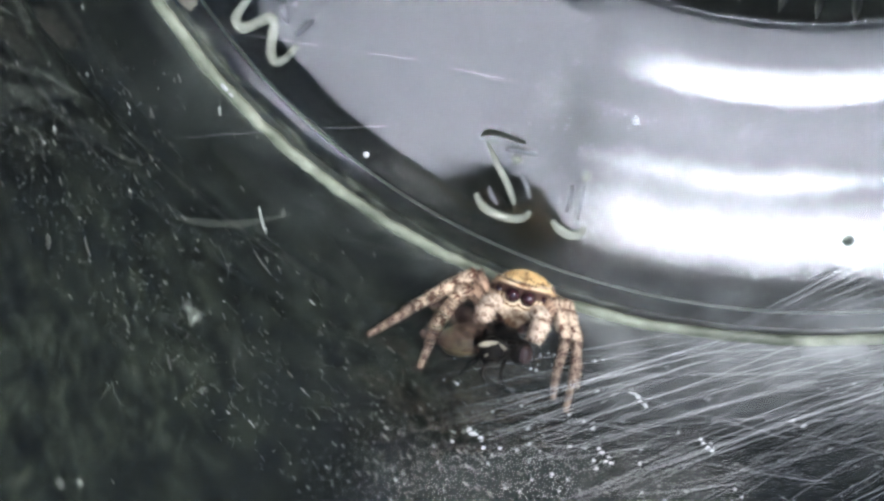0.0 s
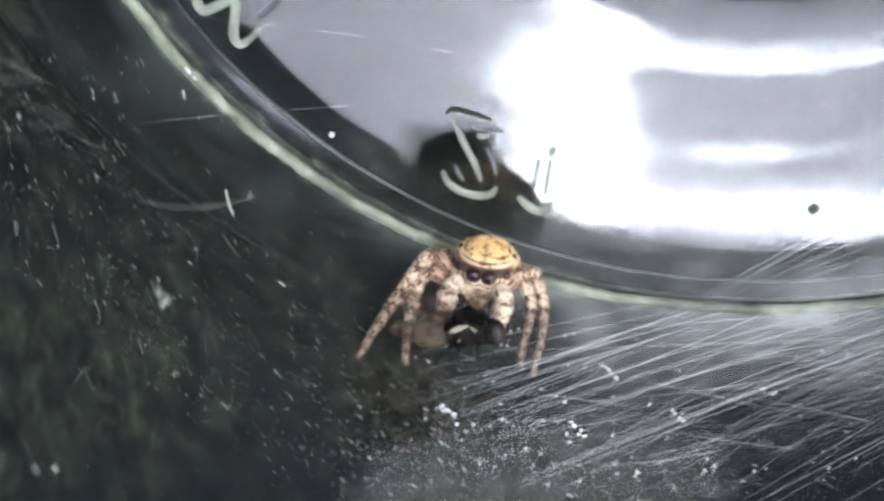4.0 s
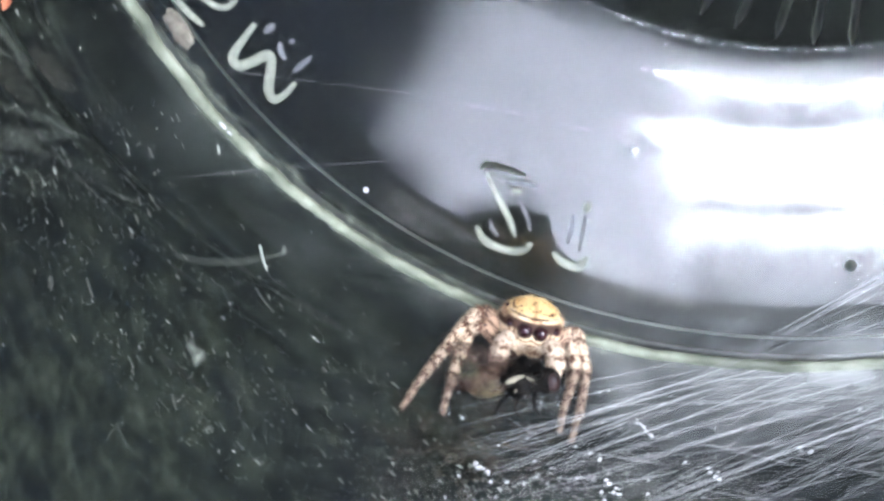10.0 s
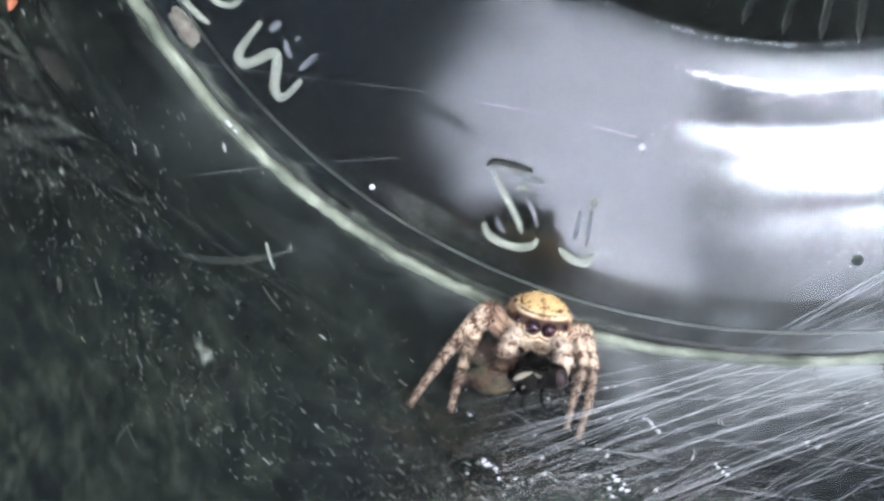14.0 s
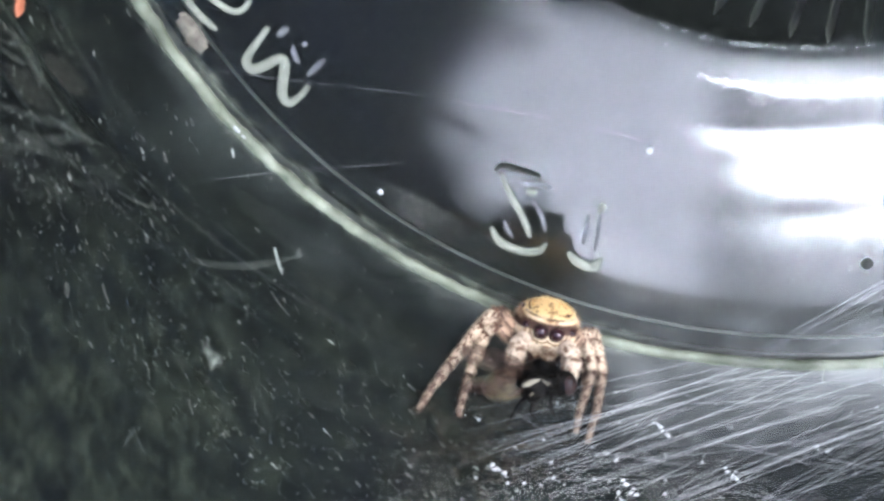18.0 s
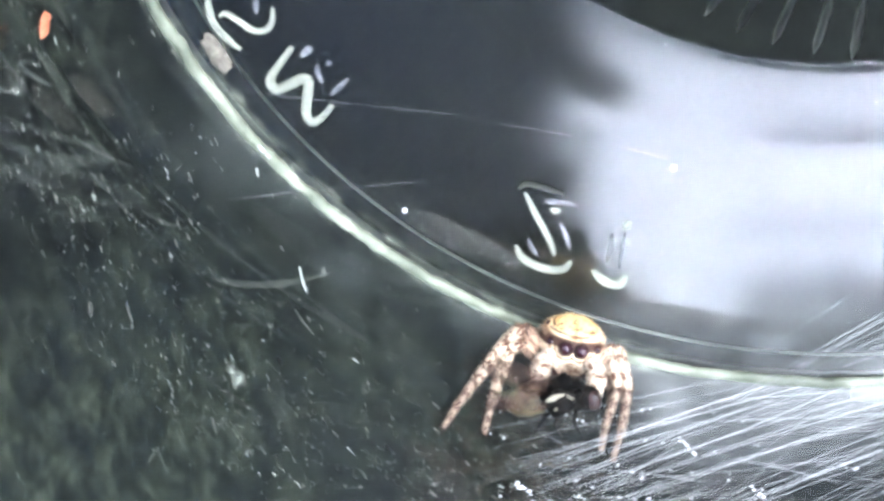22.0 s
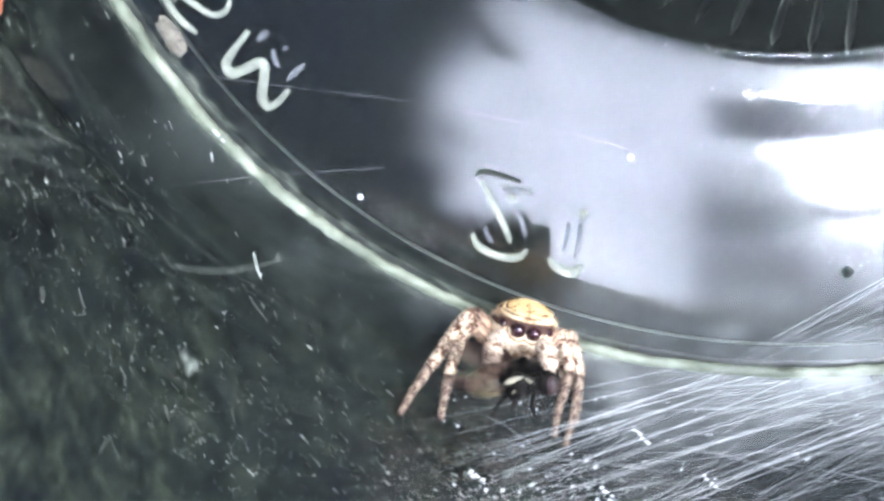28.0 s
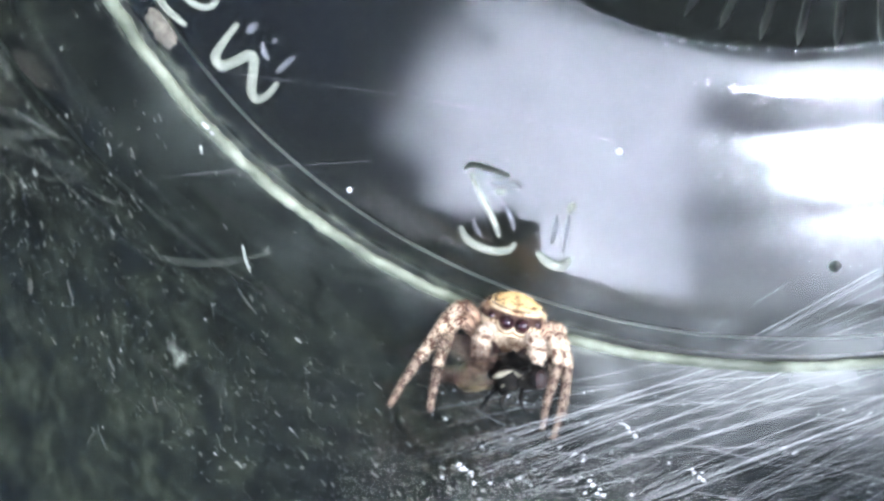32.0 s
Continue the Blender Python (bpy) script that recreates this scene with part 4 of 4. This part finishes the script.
def web():
    w = new("silk_web")
    tagged(w, "white silk threads stretched over the glass, dotted with specks", "web")

    def fade(u):
        return 0.25 + 0.75 * min(1, 2 * u)

    def thread(a, b, r, sag=0.25, name="thread"):
        bm = bmesh.new()
        a, b = Vector(a), Vector(b)
        s = Vector((rng.uniform(-1, 1), rng.uniform(-1, 1), rng.uniform(-1, 1))) * sag
        pts = [a + (b - a) * (i / 10) + s * math.sin(math.pi * i / 10) for i in range(11)]
        tube(bm, pts, [r * fade(i / 10) for i in range(11)], 5, False)
        return part(name, bm, SILK, w)

    # a sheaf of strands running down to the heel, and a wider fan beside it
    for k in range(17):
        d, z = rng.uniform(-120.5, -111), rng.uniform(8.0, 11.2)
        run = rng.uniform(14, 27)
        thread(on_wall(d, z), on_wall(d + run, max(0.4, z - run * rng.uniform(0.33, 0.47))), rng.choice((0.006, 0.008, 0.010, 0.014)), 0.2)
    for k in range(22):
        d, z = rng.uniform(-113, -90), rng.uniform(6.0, 14)
        run = rng.uniform(20, 36)
        thread(on_wall(d, z), on_wall(d + run, max(0.4, z - run * rng.uniform(0.24, 0.36))), rng.choice((0.005, 0.007, 0.009, 0.012)), 0.25)
    for k in range(9):
        d, z = rng.uniform(-112, -96), rng.uniform(4.0, 8)
        run = rng.uniform(18, 34)
        thread(on_wall(d, z), on_wall(d + run, max(0.4, z - run * rng.uniform(0.08, 0.18))), rng.choice((0.005, 0.007)), 0.2)
    # strands that leave the wall and end on the base
    for d, z, r, e, thick in ((-99.8, 2.9, 23.7, -79.6, 0.012), (-98.9, 2.6, 23.9, -79.6, 0.008), (-98.0, 2.4, 24.1, -79.6, 0.011), (-97.2, 2.0, 24.6, -79.0, 0.006), (-95.7, 1.5, 25.2, -78.5, 0.009),
                       (-94.0, 1.0, 25.8, -78.5, 0.006), (-92.1, 0.5, 26.4, -78.5, 0.009), (-97.3, 0.1, 24.2, -88.2, 0.006)):
        thread(on_wall(d, z), pol(r, e, 1.0), thick, 0.06)
    # short crossing strands low on the wall
    for k in range(14):
        t0 = rng.uniform(-116, -84)
        z0 = rng.uniform(4, 11)
        a = on_wall(t0, z0)
        b = on_wall(t0 + rng.uniform(5, 15), z0 + (rng.uniform(-4, -1) if k % 3 else rng.uniform(0.5, 3)))
        thread(a, b, rng.choice((0.005, 0.007)), 0.15)
    # two long single strands over the base
    long_way = [(29.5, -149.0, 0.3), (25.4, -142.0, 0.5), (22.7, -135.4, 0.6), (20.2, -123.8, 0.6), (19.3, -112.3, 0.5)]
    for p, q in zip(long_way, long_way[1:]):
        thread(pol(*p), pol(*q), 0.0042, 0.02)
    thread(on_wall(-146.3, 5.9), pol(*(29.9, -137.6, 0.2)), 0.005, 0.02)
    thread(pol(*(29.9, -137.6, 0.2)), pol(*(25.8, -131.2, 0.3)), 0.005, 0.02)
    # fine haze of silk
    bm = bmesh.new()
    for k in range(80):
        t0 = -74 - 32 * rng.random() ** 1.8
        a = on_wall(t0, rng.uniform(0.6, 11))
        b = on_wall(t0 + rng.uniform(14, 34), rng.uniform(0.3, 7))
        tube(bm, [a, (a + b) * 0.5 + Vector((0, rng.uniform(-.2, .2), rng.uniform(-.3, .3))), b], 0.004, 3, False)
    tagged(part("fine_silk", bm, SILK, w, "faint haze of fine silk"), kind="stuff")
    # lumps of matted silk
    for d, z, n, tilt in ((-101.4, 5.1, 9, 1.0), (-115.7, 10.0, 8, 0.2), (-95.6, 7.3, 7, 0.5), (-104.5, 9.0, 4, 0.8), (-88, 5.5, 4, 0.3)):
        for i in range(n):
            u = (i / n - 0.5) * 1.1
            p = on_wall(d + u * 1.2 * math.cos(tilt) + rng.uniform(-.35, .35), z + u * math.sin(tilt) + rng.uniform(-.16, .16), 0.12)
            bm = bmesh.new()
            bmesh.ops.create_icosphere(bm, subdivisions=1, radius=rng.uniform(0.04, 0.10), matrix=Matrix.Translation(p) @ Matrix.Diagonal((1.3, 0.7, 1.0, 1)))
            for v in bm.verts:
                v.co += Vector((rng.uniform(-1, 1), rng.uniform(-1, 1), rng.uniform(-1, 1))) * 0.02
            part("silk_lump", bm, SILK, w)
    # specks caught in it
    bms = []
    for v in range(4):
        bm = bmesh.new()
        bmesh.ops.create_icosphere(bm, subdivisions=1, radius=0.075)
        for x in bm.verts:
            x.co *= rng.uniform(0.7, 1.3)
            x.co.z *= 1.5
        bms.append(mesh_of("bead", bm, SILK))
    for k in range(120):
        t = rng.uniform(-120, -78) if k % 3 else rng.uniform(-118, -96)
        p = on_wall(t, rng.uniform(2.5, 13) if k % 4 else rng.uniform(7, 11), 0.12)
        o = share("bead", bms[k % 4], w, Matrix.LocRotScale(p * MM, Euler((rng.uniform(0, 3), rng.uniform(0, 3), rng.uniform(0, 3))), [rng.uniform(0.35, 0.8)] * 3))
    # thin sheets: silk haze on the wall, and grey light painted over the base
    sheets = (("silk_haze_sheet", lambda u, v: wall_point(-122 + 66 * u, 0.3 + 10 * v, 0.05), lambda u, v: min(1, u * 3.4) * 0.95 * (1 - v) ** 2.4),
              ("silk_haze_sheet", lambda u, v: pol(29.5 - 7.5 * v, -122 + 64 * u, 0.13), lambda u, v: min(1, u * 1.6) * 0.46 * (1 - v) ** 0.7))
    for name, place, cover in sheets:
        part_with_cover(name, place, cover, SILK_HAZE_FILM, w, "thin grey sheet for silk haze and light in the glass")
    return w


web()


# ---- dust, flecks and smears on the glass ----
def wall_frame(deg, z, inset=0.0):
    p = wall_point(deg, z, inset)
    a = math.atan2(p.y, p.x)
    n = Vector((-math.cos(a), -math.sin(a), wall_slope(p.z))).normalized()
    t = Vector((0, 0, 1)).cross(n).normalized()
    m = Matrix((t, n.cross(t), n)).transposed().to_4x4()
    return Matrix.Translation(p) @ m


def dust_layer(name, count, mat, lo, hi, weight, label):
    bm = bmesh.new()
    made = 0
    while made < count:
        d, z = rng.uniform(-182, -76), rng.uniform(0.8, 30)
        if rng.random() > weight(d, z):
            continue
        made += 1
        m = wall_frame(d, z, 0.01)
        s = (lo + (hi - lo) * rng.random() ** 3) * min(1, max(0.45, 1.25 - z / 30))
        e = rng.uniform(1.3, 3.4) if rng.random() < 0.7 else 1.0
        ang = rng.uniform(-0.85, -0.05)
        k = 5
        top = bm.verts.new(m @ Vector((0, 0, s * 0.5)))
        rim = []
        for i in range(k):
            a = i * 2 * math.pi / k
            x, y = math.cos(a) * s * e * rng.uniform(0.7, 1.2), math.sin(a) * 0.8 * s * rng.uniform(0.7, 1.2)
            rim.append(bm.verts.new(m @ Vector((x * math.cos(ang) - y * math.sin(ang), x * math.sin(ang) + y * math.cos(ang), 0))))
        for i in range(k):
            bm.faces.new((rim[i], rim[(i + 1) % k], top))
    ob = new(name, mesh_of(name, bm, mat, False))
    return tagged(ob, label, "dust", kind="stuff")


def w_low(d, z):
    c = noise.noise(Vector((d * 0.11, z * 0.22, 3.0))) + 0.5 * noise.noise(Vector((d * 0.4, z * 0.7, 8.0)))
    return (1 if z < 17 else 0.07) * min(1, max(0.06, (z - 4) / 9)) * (1.0 if -158 < d < -110 else 0.4) * min(1, max(0.35, 0.5 + 0.8 * c))


dust_layer("dust", 330, DUST, 0.02, 0.082, w_low, "pale dust specks dried on the jar's inner wall")
# black specks put in for the shaded sides of the dust, and grit
dust_layer("grit_and_shade", 1300, GRIT_SHADE, 0.03, 0.11, w_low, "black specks for the dust grains' shaded sides and grit")
dust_layer("grime", 2400, DUST_DIM, 0.015, 0.09, w_low, "dull grey-green grime spotted over the jar's wall")


def fleck(name, deg, z, outline, mat, label, thick=0.05, turn=0.0, category="fleck", lying=0.0):
    """A flat dried bit on the wall, from a rough outline of radii round its centre."""
    m = wall_frame(deg, z, 0.012) @ Matrix.Rotation(radians(turn), 4, "Z")
    if lying:
        m = Matrix.Translation(pol(lying, deg, z)) @ Matrix.Rotation(radians(turn), 4, "Z")
    bm = bmesh.new()
    n = len(outline) * 3
    c = bm.verts.new(m @ Vector((0, 0, thick)))
    rim, mid = [], []
    for i in range(n):
        a = i * 2 * math.pi / n
        f = i / 3
        r0, r1 = outline[int(f) % len(outline)], outline[(int(f) + 1) % len(outline)]
        r = (r0 + (r1 - r0) * (f % 1)) * (rng.uniform(0.6, 1.25) if mat is SPLASH else rng.uniform(0.88, 1.12))
        rim.append(bm.verts.new(m @ Vector((math.cos(a) * r, math.sin(a) * r, 0))))
        mid.append(bm.verts.new(m @ Vector((math.cos(a) * r * 0.7, math.sin(a) * r * 0.7, thick * rng.uniform(0.5, 1.1)))))
    for i in range(n):
        j = (i + 1) % n
        bm.faces.new((rim[i], rim[j], mid[j], mid[i]))
        bm.faces.new((mid[i], mid[j], c))
    ob = new(name, mesh_of(name, bm, mat))
    cover = ob.data.attributes.new("thickness", "FLOAT", "POINT")
    for k, d in enumerate(cover.data):
        d.value = 1.0 if k == 0 else (0.15 if k % 2 else 0.9)
    return tagged(ob, label, category)


def streak(deg, z, length, width, turn, mat, label):
    """A thin dried run on the wall, uneven and tapering, a little raised along its middle."""
    m = wall_frame(deg, z, 0.012) @ Matrix.Rotation(radians(turn), 4, "Z")
    bm = bmesh.new()
    rows = []
    for i in range(13):
        u = i / 12
        w = width * (0.25 + 0.75 * math.sin(math.pi * min(1, u * 0.85 + 0.1)) ** 0.6) * rng.uniform(0.65, 1.25)
        y, off = (u - 0.5) * 2 * length, 0.25 * width * rng.uniform(-1, 1) + 0.12 * length * math.sin(u * 2.6)
        rows.append([bm.verts.new(m @ Vector((off + w * k, y, 0.045 if k == 0 else 0.0))) for k in (-1, 0, 1)])
    for p, q in zip(rows, rows[1:]):
        for k in range(2):
            bm.faces.new((p[k], p[k + 1], q[k + 1], q[k]))
    return tagged(new("dried_streak", mesh_of("dried_streak", bm, mat)), label, "stain")


def at(v):
    return math.degrees(math.atan2(v[1], v[0])), v[2]


fleck("dried_splash", *at((-23.28, -18.92, 12.7)), (0.45, 0.35, 0.75, 0.5, 0.9, 0.4, 0.5, 0.62), SPLASH, "pale ragged dried splash on the glass wall", 0.06, 20, "stain")
fleck("pale_grain", *at((-26.89, -13.29, 16.05)), (0.10, 0.13, 0.36, 0.13, 0.10, 0.13, 0.3, 0.13), DUST_DIM, "pale elongated grain stuck to the glass", 0.09, 25)
fleck("brown_flake", -151.2, 0.05, (0.36, 0.5, 0.62, 1.15, 0.85, 0.45, 0.35, 0.45, 0.5, 0.9, 0.7, 0.5), BROWN, "dull brown flake lying at the edge of the glass base", 0.12, 15, "fleck", 28.8)
fleck("dried_drop", -134.6, 4.0, (0.16, 0.2, 0.17, 0.22), SPLASH, "small round dried drop on the glass wall", 0.05, 0, "stain")
fleck("dried_drop", -147.2, 23.3, (0.3, 0.22, 0.34, 0.25), SPLASH, "faint round dried drop on the glass wall", 0.05, 0, "stain")
fleck("dried_drop", -145.9, 22.7, (0.24, 0.18, 0.28, 0.2), SPLASH, "faint round dried drop on the glass wall", 0.05, 0, "stain")
streak(*at((-21.69, -20.73, 5.3)), 0.6, 0.085, 40, DUST, "short pale dried streak on the glass wall")
streak(-135.6, 7.5, 0.62, 0.04, 62, DUST_DIM, "thin pale dried streak on the glass wall")
streak(-145.0, 18.6, 0.45, 0.04, 50, SMEAR, "thin pale dried streak on the glass wall")
streak(-145.7, 18.9, 0.55, 0.06, -14, SMEAR, "faint dried streak on the glass wall")
streak(-150.5, 14.5, 0.35, 0.05, 45, DUST_DIM, "thin pale dried streak on the glass wall")
streak(-141.5, 15.6, 0.3, 0.05, 30, DUST_DIM, "thin pale dried streak on the glass wall")
fleck("red_flake", *at((-29.1, -7.3, 9.0)), (0.22, 0.3, 0.75, 0.3, 0.2, 0.25, 0.6, 0.3), RUST, "reddish brown seed husk stuck to the glass", 0.16, 10)


def smear(deg0, z0, deg1, z1, bend, width):
    bm = bmesh.new()
    pts = []
    for i in range(15):
        t = i / 14
        d, z = deg0 + (deg1 - deg0) * t, z0 + (z1 - z0) * t + bend * math.sin(math.pi * t)
        pts.append((d, z, width * math.sin(math.pi * (0.06 + 0.9 * t)) ** 0.7 * rng.uniform(0.8, 1.15)))
    rows = [[bm.verts.new(wall_point(d, z + w * s, 0.06 + (0.03 if s == 0 else 0))) for s in (-1, 0, 1)] for d, z, w in pts]
    for a, b in zip(rows, rows[1:]):
        for k in range(2):
            bm.faces.new((a[k], a[k + 1], b[k + 1], b[k]))
    tagged(new("smear", mesh_of("smear", bm, SMEAR)), "faint grey wiped smear on the glass", "smear")


def bell(x):
    return math.sin(math.pi * min(1, max(0, x))) ** 0.8


# hazy films added to lift the glass's tone around the heel
foot_haze = new("haze_film", cover_mesh("haze_film", lambda u, v: wall_point(-168 + 74 * u, 0.4 + 9 * v, 0.04), lambda u, v: bell(u) * (1 - v) ** 1.5, HAZE_FILM))
foot_haze.visible_shadow, foot_haze.parent = False, JAR
grime_film = new("dirt_film", cover_mesh("dirt_film", lambda u, v: wall_point(-186 + 78 * u, 1.5 + 30 * v, 0.02), lambda u, v: min(1, max(0.42, 1 - (u - 0.42) * 2.4)) * min(1, 6 * v) * (0.8 + 0.5 * math.sin(9 * u + 5 * v)), DIRT_FILM, 80, 40))
grime_film.visible_shadow, grime_film.parent = False, JAR
tagged(grime_film, "mottled green-brown dirt film")
low = new("haze_film", cover_mesh("haze_film", lambda u, v: pol(29.6 - 2.6 * v, -166 + 62 * u, 0.11), lambda u, v: 0.3 * bell(u) * (1 - v), HAZE_FILM))
low.visible_shadow, low.parent = False, JAR
tagged(low, "cloudy greenish haze added to brighten the edge of the base")
tagged(foot_haze, "cloudy greenish haze added to brighten the foot of the wall")
for name, place, most in (("heel_film", lambda u, v: pol(29.55 - 0.75 * v, -168 + 66 * u, 0.16), 1.0), ("heel_film", lambda u, v: wall_point(-168 + 70 * u, 0.35 + 0.75 * v, 0.05), 0.8)):
    film = new(name, cover_mesh(name, place, lambda u, v: most * min(1, 1.5 * (1 - v)) * max(0.0, 0.2 + 1.5 * noise.noise(Vector((u * 34, v * 1.5, 4.0 * most))) + 0.6 * noise.noise(Vector((u * 150, v * 4, 2)))), HEEL_FILM, 400, 8))
    film.visible_shadow, film.parent = False, JAR
    tagged(film, "ragged pale green scale along the glass seam")
smear(-144.7, 9.5, -133.9, 3.7, 0.5, 0.24)
smear(-159.4, 10.8, -154.1, 8.7, 0.1, 0.12)
smear(-152.2, 10.0, -147.6, 8.3, 0.15, 0.12)
smear(-166.0, 11.8, -163.1, 10.5, 0.1, 0.13)


# two glints on the seam, built as pale beads
for d, r in ((-143.0, 0.12), (-142.2, 0.09)):
    bm = bmesh.new()
    bmesh.ops.create_icosphere(bm, subdivisions=2, radius=r, matrix=Matrix.Translation(pol(29.75, d, 0.5)) @ Matrix.Rotation(radians(d + 90), 4, "Z") @ Matrix.Diagonal((1.8, 0.8, 0.6, 1)))
    tagged(new("seam_glint", mesh_of("seam_glint", bm, SILK)), "pale bead standing in for a glint on the glass seam", "crumb")


def bit(name, c, r, mat, label, category="speck"):
    bm = bmesh.new()
    bmesh.ops.create_icosphere(bm, subdivisions=2, radius=r, matrix=Matrix.Translation(Vector(c)))
    for v in bm.verts:
        v.co += Vector((rng.uniform(-1, 1), rng.uniform(-1, 1), rng.uniform(-1, 1))) * r * 0.15
    return tagged(new(name, mesh_of(name, bm, mat)), label, category)


bit("white_speck", (-18.02, -21.1, 0.1), 0.13, SILK, "tiny white speck lying on the glass base")
bit("white_speck", (-7.18, -18.23, 0.55), 0.14, SILK, "tiny white speck lying on the glass base")
bit("air_bubble", (2.66, -24.01, 0.12), 0.26, RIDGE_GLASS, "small round bubble in the glass base", "bubble")


# ---- what moves: the spider, its feet staying on the glass, and the fly with it ----
def motions():
    rest = perch()
    keys = [
        (0.0, perch(0.47, -0.06, 0.15, 14, 3, -10)), (0.5, perch(0.5, 0.1, 0.1, 8, 3, -7)), (1.0, perch(0.51, 0.54, 0.05, -9, 0, 0)),
        (1.5, perch(0.65, 0.9, 0.0, -19, -3, 4)), (2.0, perch(0.79, 1.21, 0.0, -22, -2, 4)), (2.5, perch(0.8, 1.1, 0.0, -18, 0, 2)),
        (4.5, perch(1.0, 0.7, 0.2, -8, 8, -14)), (5.0, perch(1.12, 0.5, 0.25, -4, 10, -20)), (5.5, perch(1.05, -0.3, 0.35, 13, 7, -27)),
        (6.0, perch(0.96, -0.90, 0.56, 28, 3, -34)), (7.0, perch(0.92, -0.95, 0.56, 28, 3, -34)), (8.0, perch(0.9, -0.98, 0.56, 28, 3, -34)),
        (9.0, perch(0.86, -1.00, 0.55, 28, 3, -34)), (9.3, perch(0.84, -1.00, 0.54, 27, 3, -34)), (9.6, perch(0.05, -0.1, 0.05, 2, 2, -3)),
        (10.0, perch(0.01, 0.01, 0.0, 0, 0, 0)), (13.0, perch(-0.03, -0.04, 0.0, 0, 0, 0)), (17.0, perch()), (19.0, perch(0, 0.01, 0)),
        (23.0, perch(0.01, -0.07, 0.02)), (24.5, perch(0.05, -0.2, 0.05, 2)), (26.0, perch(0.13, -0.45, 0.12, 6, 0, -2)), (29.0, perch(0.13, -0.48, 0.12, 6, 0, -2)), (32.0, perch(0.13, -0.53, 0.13, 6, 0, -2)),
    ]
    walk(SPIDER, keys)
    # the unseen cloths slide to shift the patches reflected in the base
    drawn = ((0, -260, 140), (2.5, -250, 135), (4.5, -220, 115), (5, -200, 115), (6, -150, 170), (7, -110, 185), (8, -30, 250), (9, 50, 365), (10, -20, 250), (12, -20, 250), (13, -5, 270), (14, 28, 305),
             (17, 5, 270), (18, 25, 300), (19, 72, 365), (20, 62, 360), (21, 25, 325), (22, 105, 480), (23, 85, 470), (24, 30, 400), (25, 42, 400), (26, 36, 350), (29, 18, 372), (30.5, 10, 362), (32, 6, 352))
    walk(DARK_MASK, [(t, pose(dark * MM, 0, 0)) for t, dark, light in drawn])
    walk(SHEER_MASK, [(t, pose(light * MM, 0, 0)) for t, dark, light in drawn])
    low = ((0, 0, 955), (2.5, 0, 957), (4.5, 0, 970), (6, 25, 1040), (9, 95, 1058), (13, 100, 1072), (17, 100, 1072), (18, 100, 1060), (20, 100, 1030), (22, 100, 985), (24, 100, 1000), (26, 100, 1060),
           (29, 100, 1072), (32, 100, 1075))
    walk(LOW_MASK, [(t, pose(x * MM, 0, z * MM)) for t, x, z in low])
    walk(HIGH_MASK, [(t, pose(x * MM, 0, 0)) for t, x in ((0, 98), (2.5, 95), (4.5, 300), (5, 450), (6, 900), (32, 900))])
    walk(FLY, [
        (0.0, clutch(-12.24, -24.43, 7.48, 0, 10, -5)), (1.0, clutch(-11.73, -24.39, 8.10, 0, 22, 0)), (2.0, clutch(-12.11, -24.07, 8.59, 0, 26, 0)), (2.5, clutch(-12.15, -24.10, 8.55, 0, 24, 0)),
        (4.5, clutch(-12.35, -24.10, 8.15, 0, 12, -6)), (5.0, clutch(-12.50, -24.13, 7.97, 0, -6, -8)), (6.0, clutch(-12.35, -24.50, 7.05, 4, -36, -12)), (7.0, clutch(-12.32, -24.52, 7.0, 4, -36, -12)),
        (9.0, clutch(-12.16, -24.53, 6.95, 4, -36, -12)), (9.3, clutch(-12.13, -24.53, 6.95, 4, -34, -12)), (9.6, clutch(-11.47, -24.53, 7.25, 0, 18, 0)), (10.0, clutch(-11.37, -24.53, 7.36, 0, 20, 0)),
        (13.0, clutch(-11.37, -24.53, 7.30, 0, 20, 0)), (17.0, clutch(-11.36, -24.59, 7.42, 0, 20, 0)), (23.0, clutch(-11.39, -24.50, 7.26, 0, 20, 0)), (26.0, clutch(-11.27, -24.56, 6.95, 2, 18, -2)),
        (32.0, clutch(-11.18, -24.64, 6.94, 2, 18, -2)),
    ])
    waist = Matrix.Translation(Vector((0, -0.9, 1.2)) * MM)
    level = rest.to_3x3() @ Vector((0, 1, 0))
    walk(ABDOMEN, [(t, waist @ Matrix.Rotation((m.inverted().to_3x3() @ level).z * 1.5, 4, "X") @ waist.inverted()) for t, m in keys])
    # at first the two front legs of one side are held higher
    raised = (Vector((0.5, -1.5, 0.9)), Vector((0.4, -0.7, 0.4)))
    for k, (leg, hip, foot) in enumerate(LEGS):
        rows = []
        for t, m in keys:
            back = m.inverted() @ rest
            back.translation /= GROW
            lift = raised[k] * max(0.0, 1 - t / 1.6) if k < 2 else Vector()
            target = back @ ((foot + lift) * MM)
            a, b = foot - hip, target / MM - hip
            q = a.rotation_difference(b)
            rows.append((t, Matrix.LocRotScale(hip * MM, q, None)))
        walk(leg, rows)


motions()
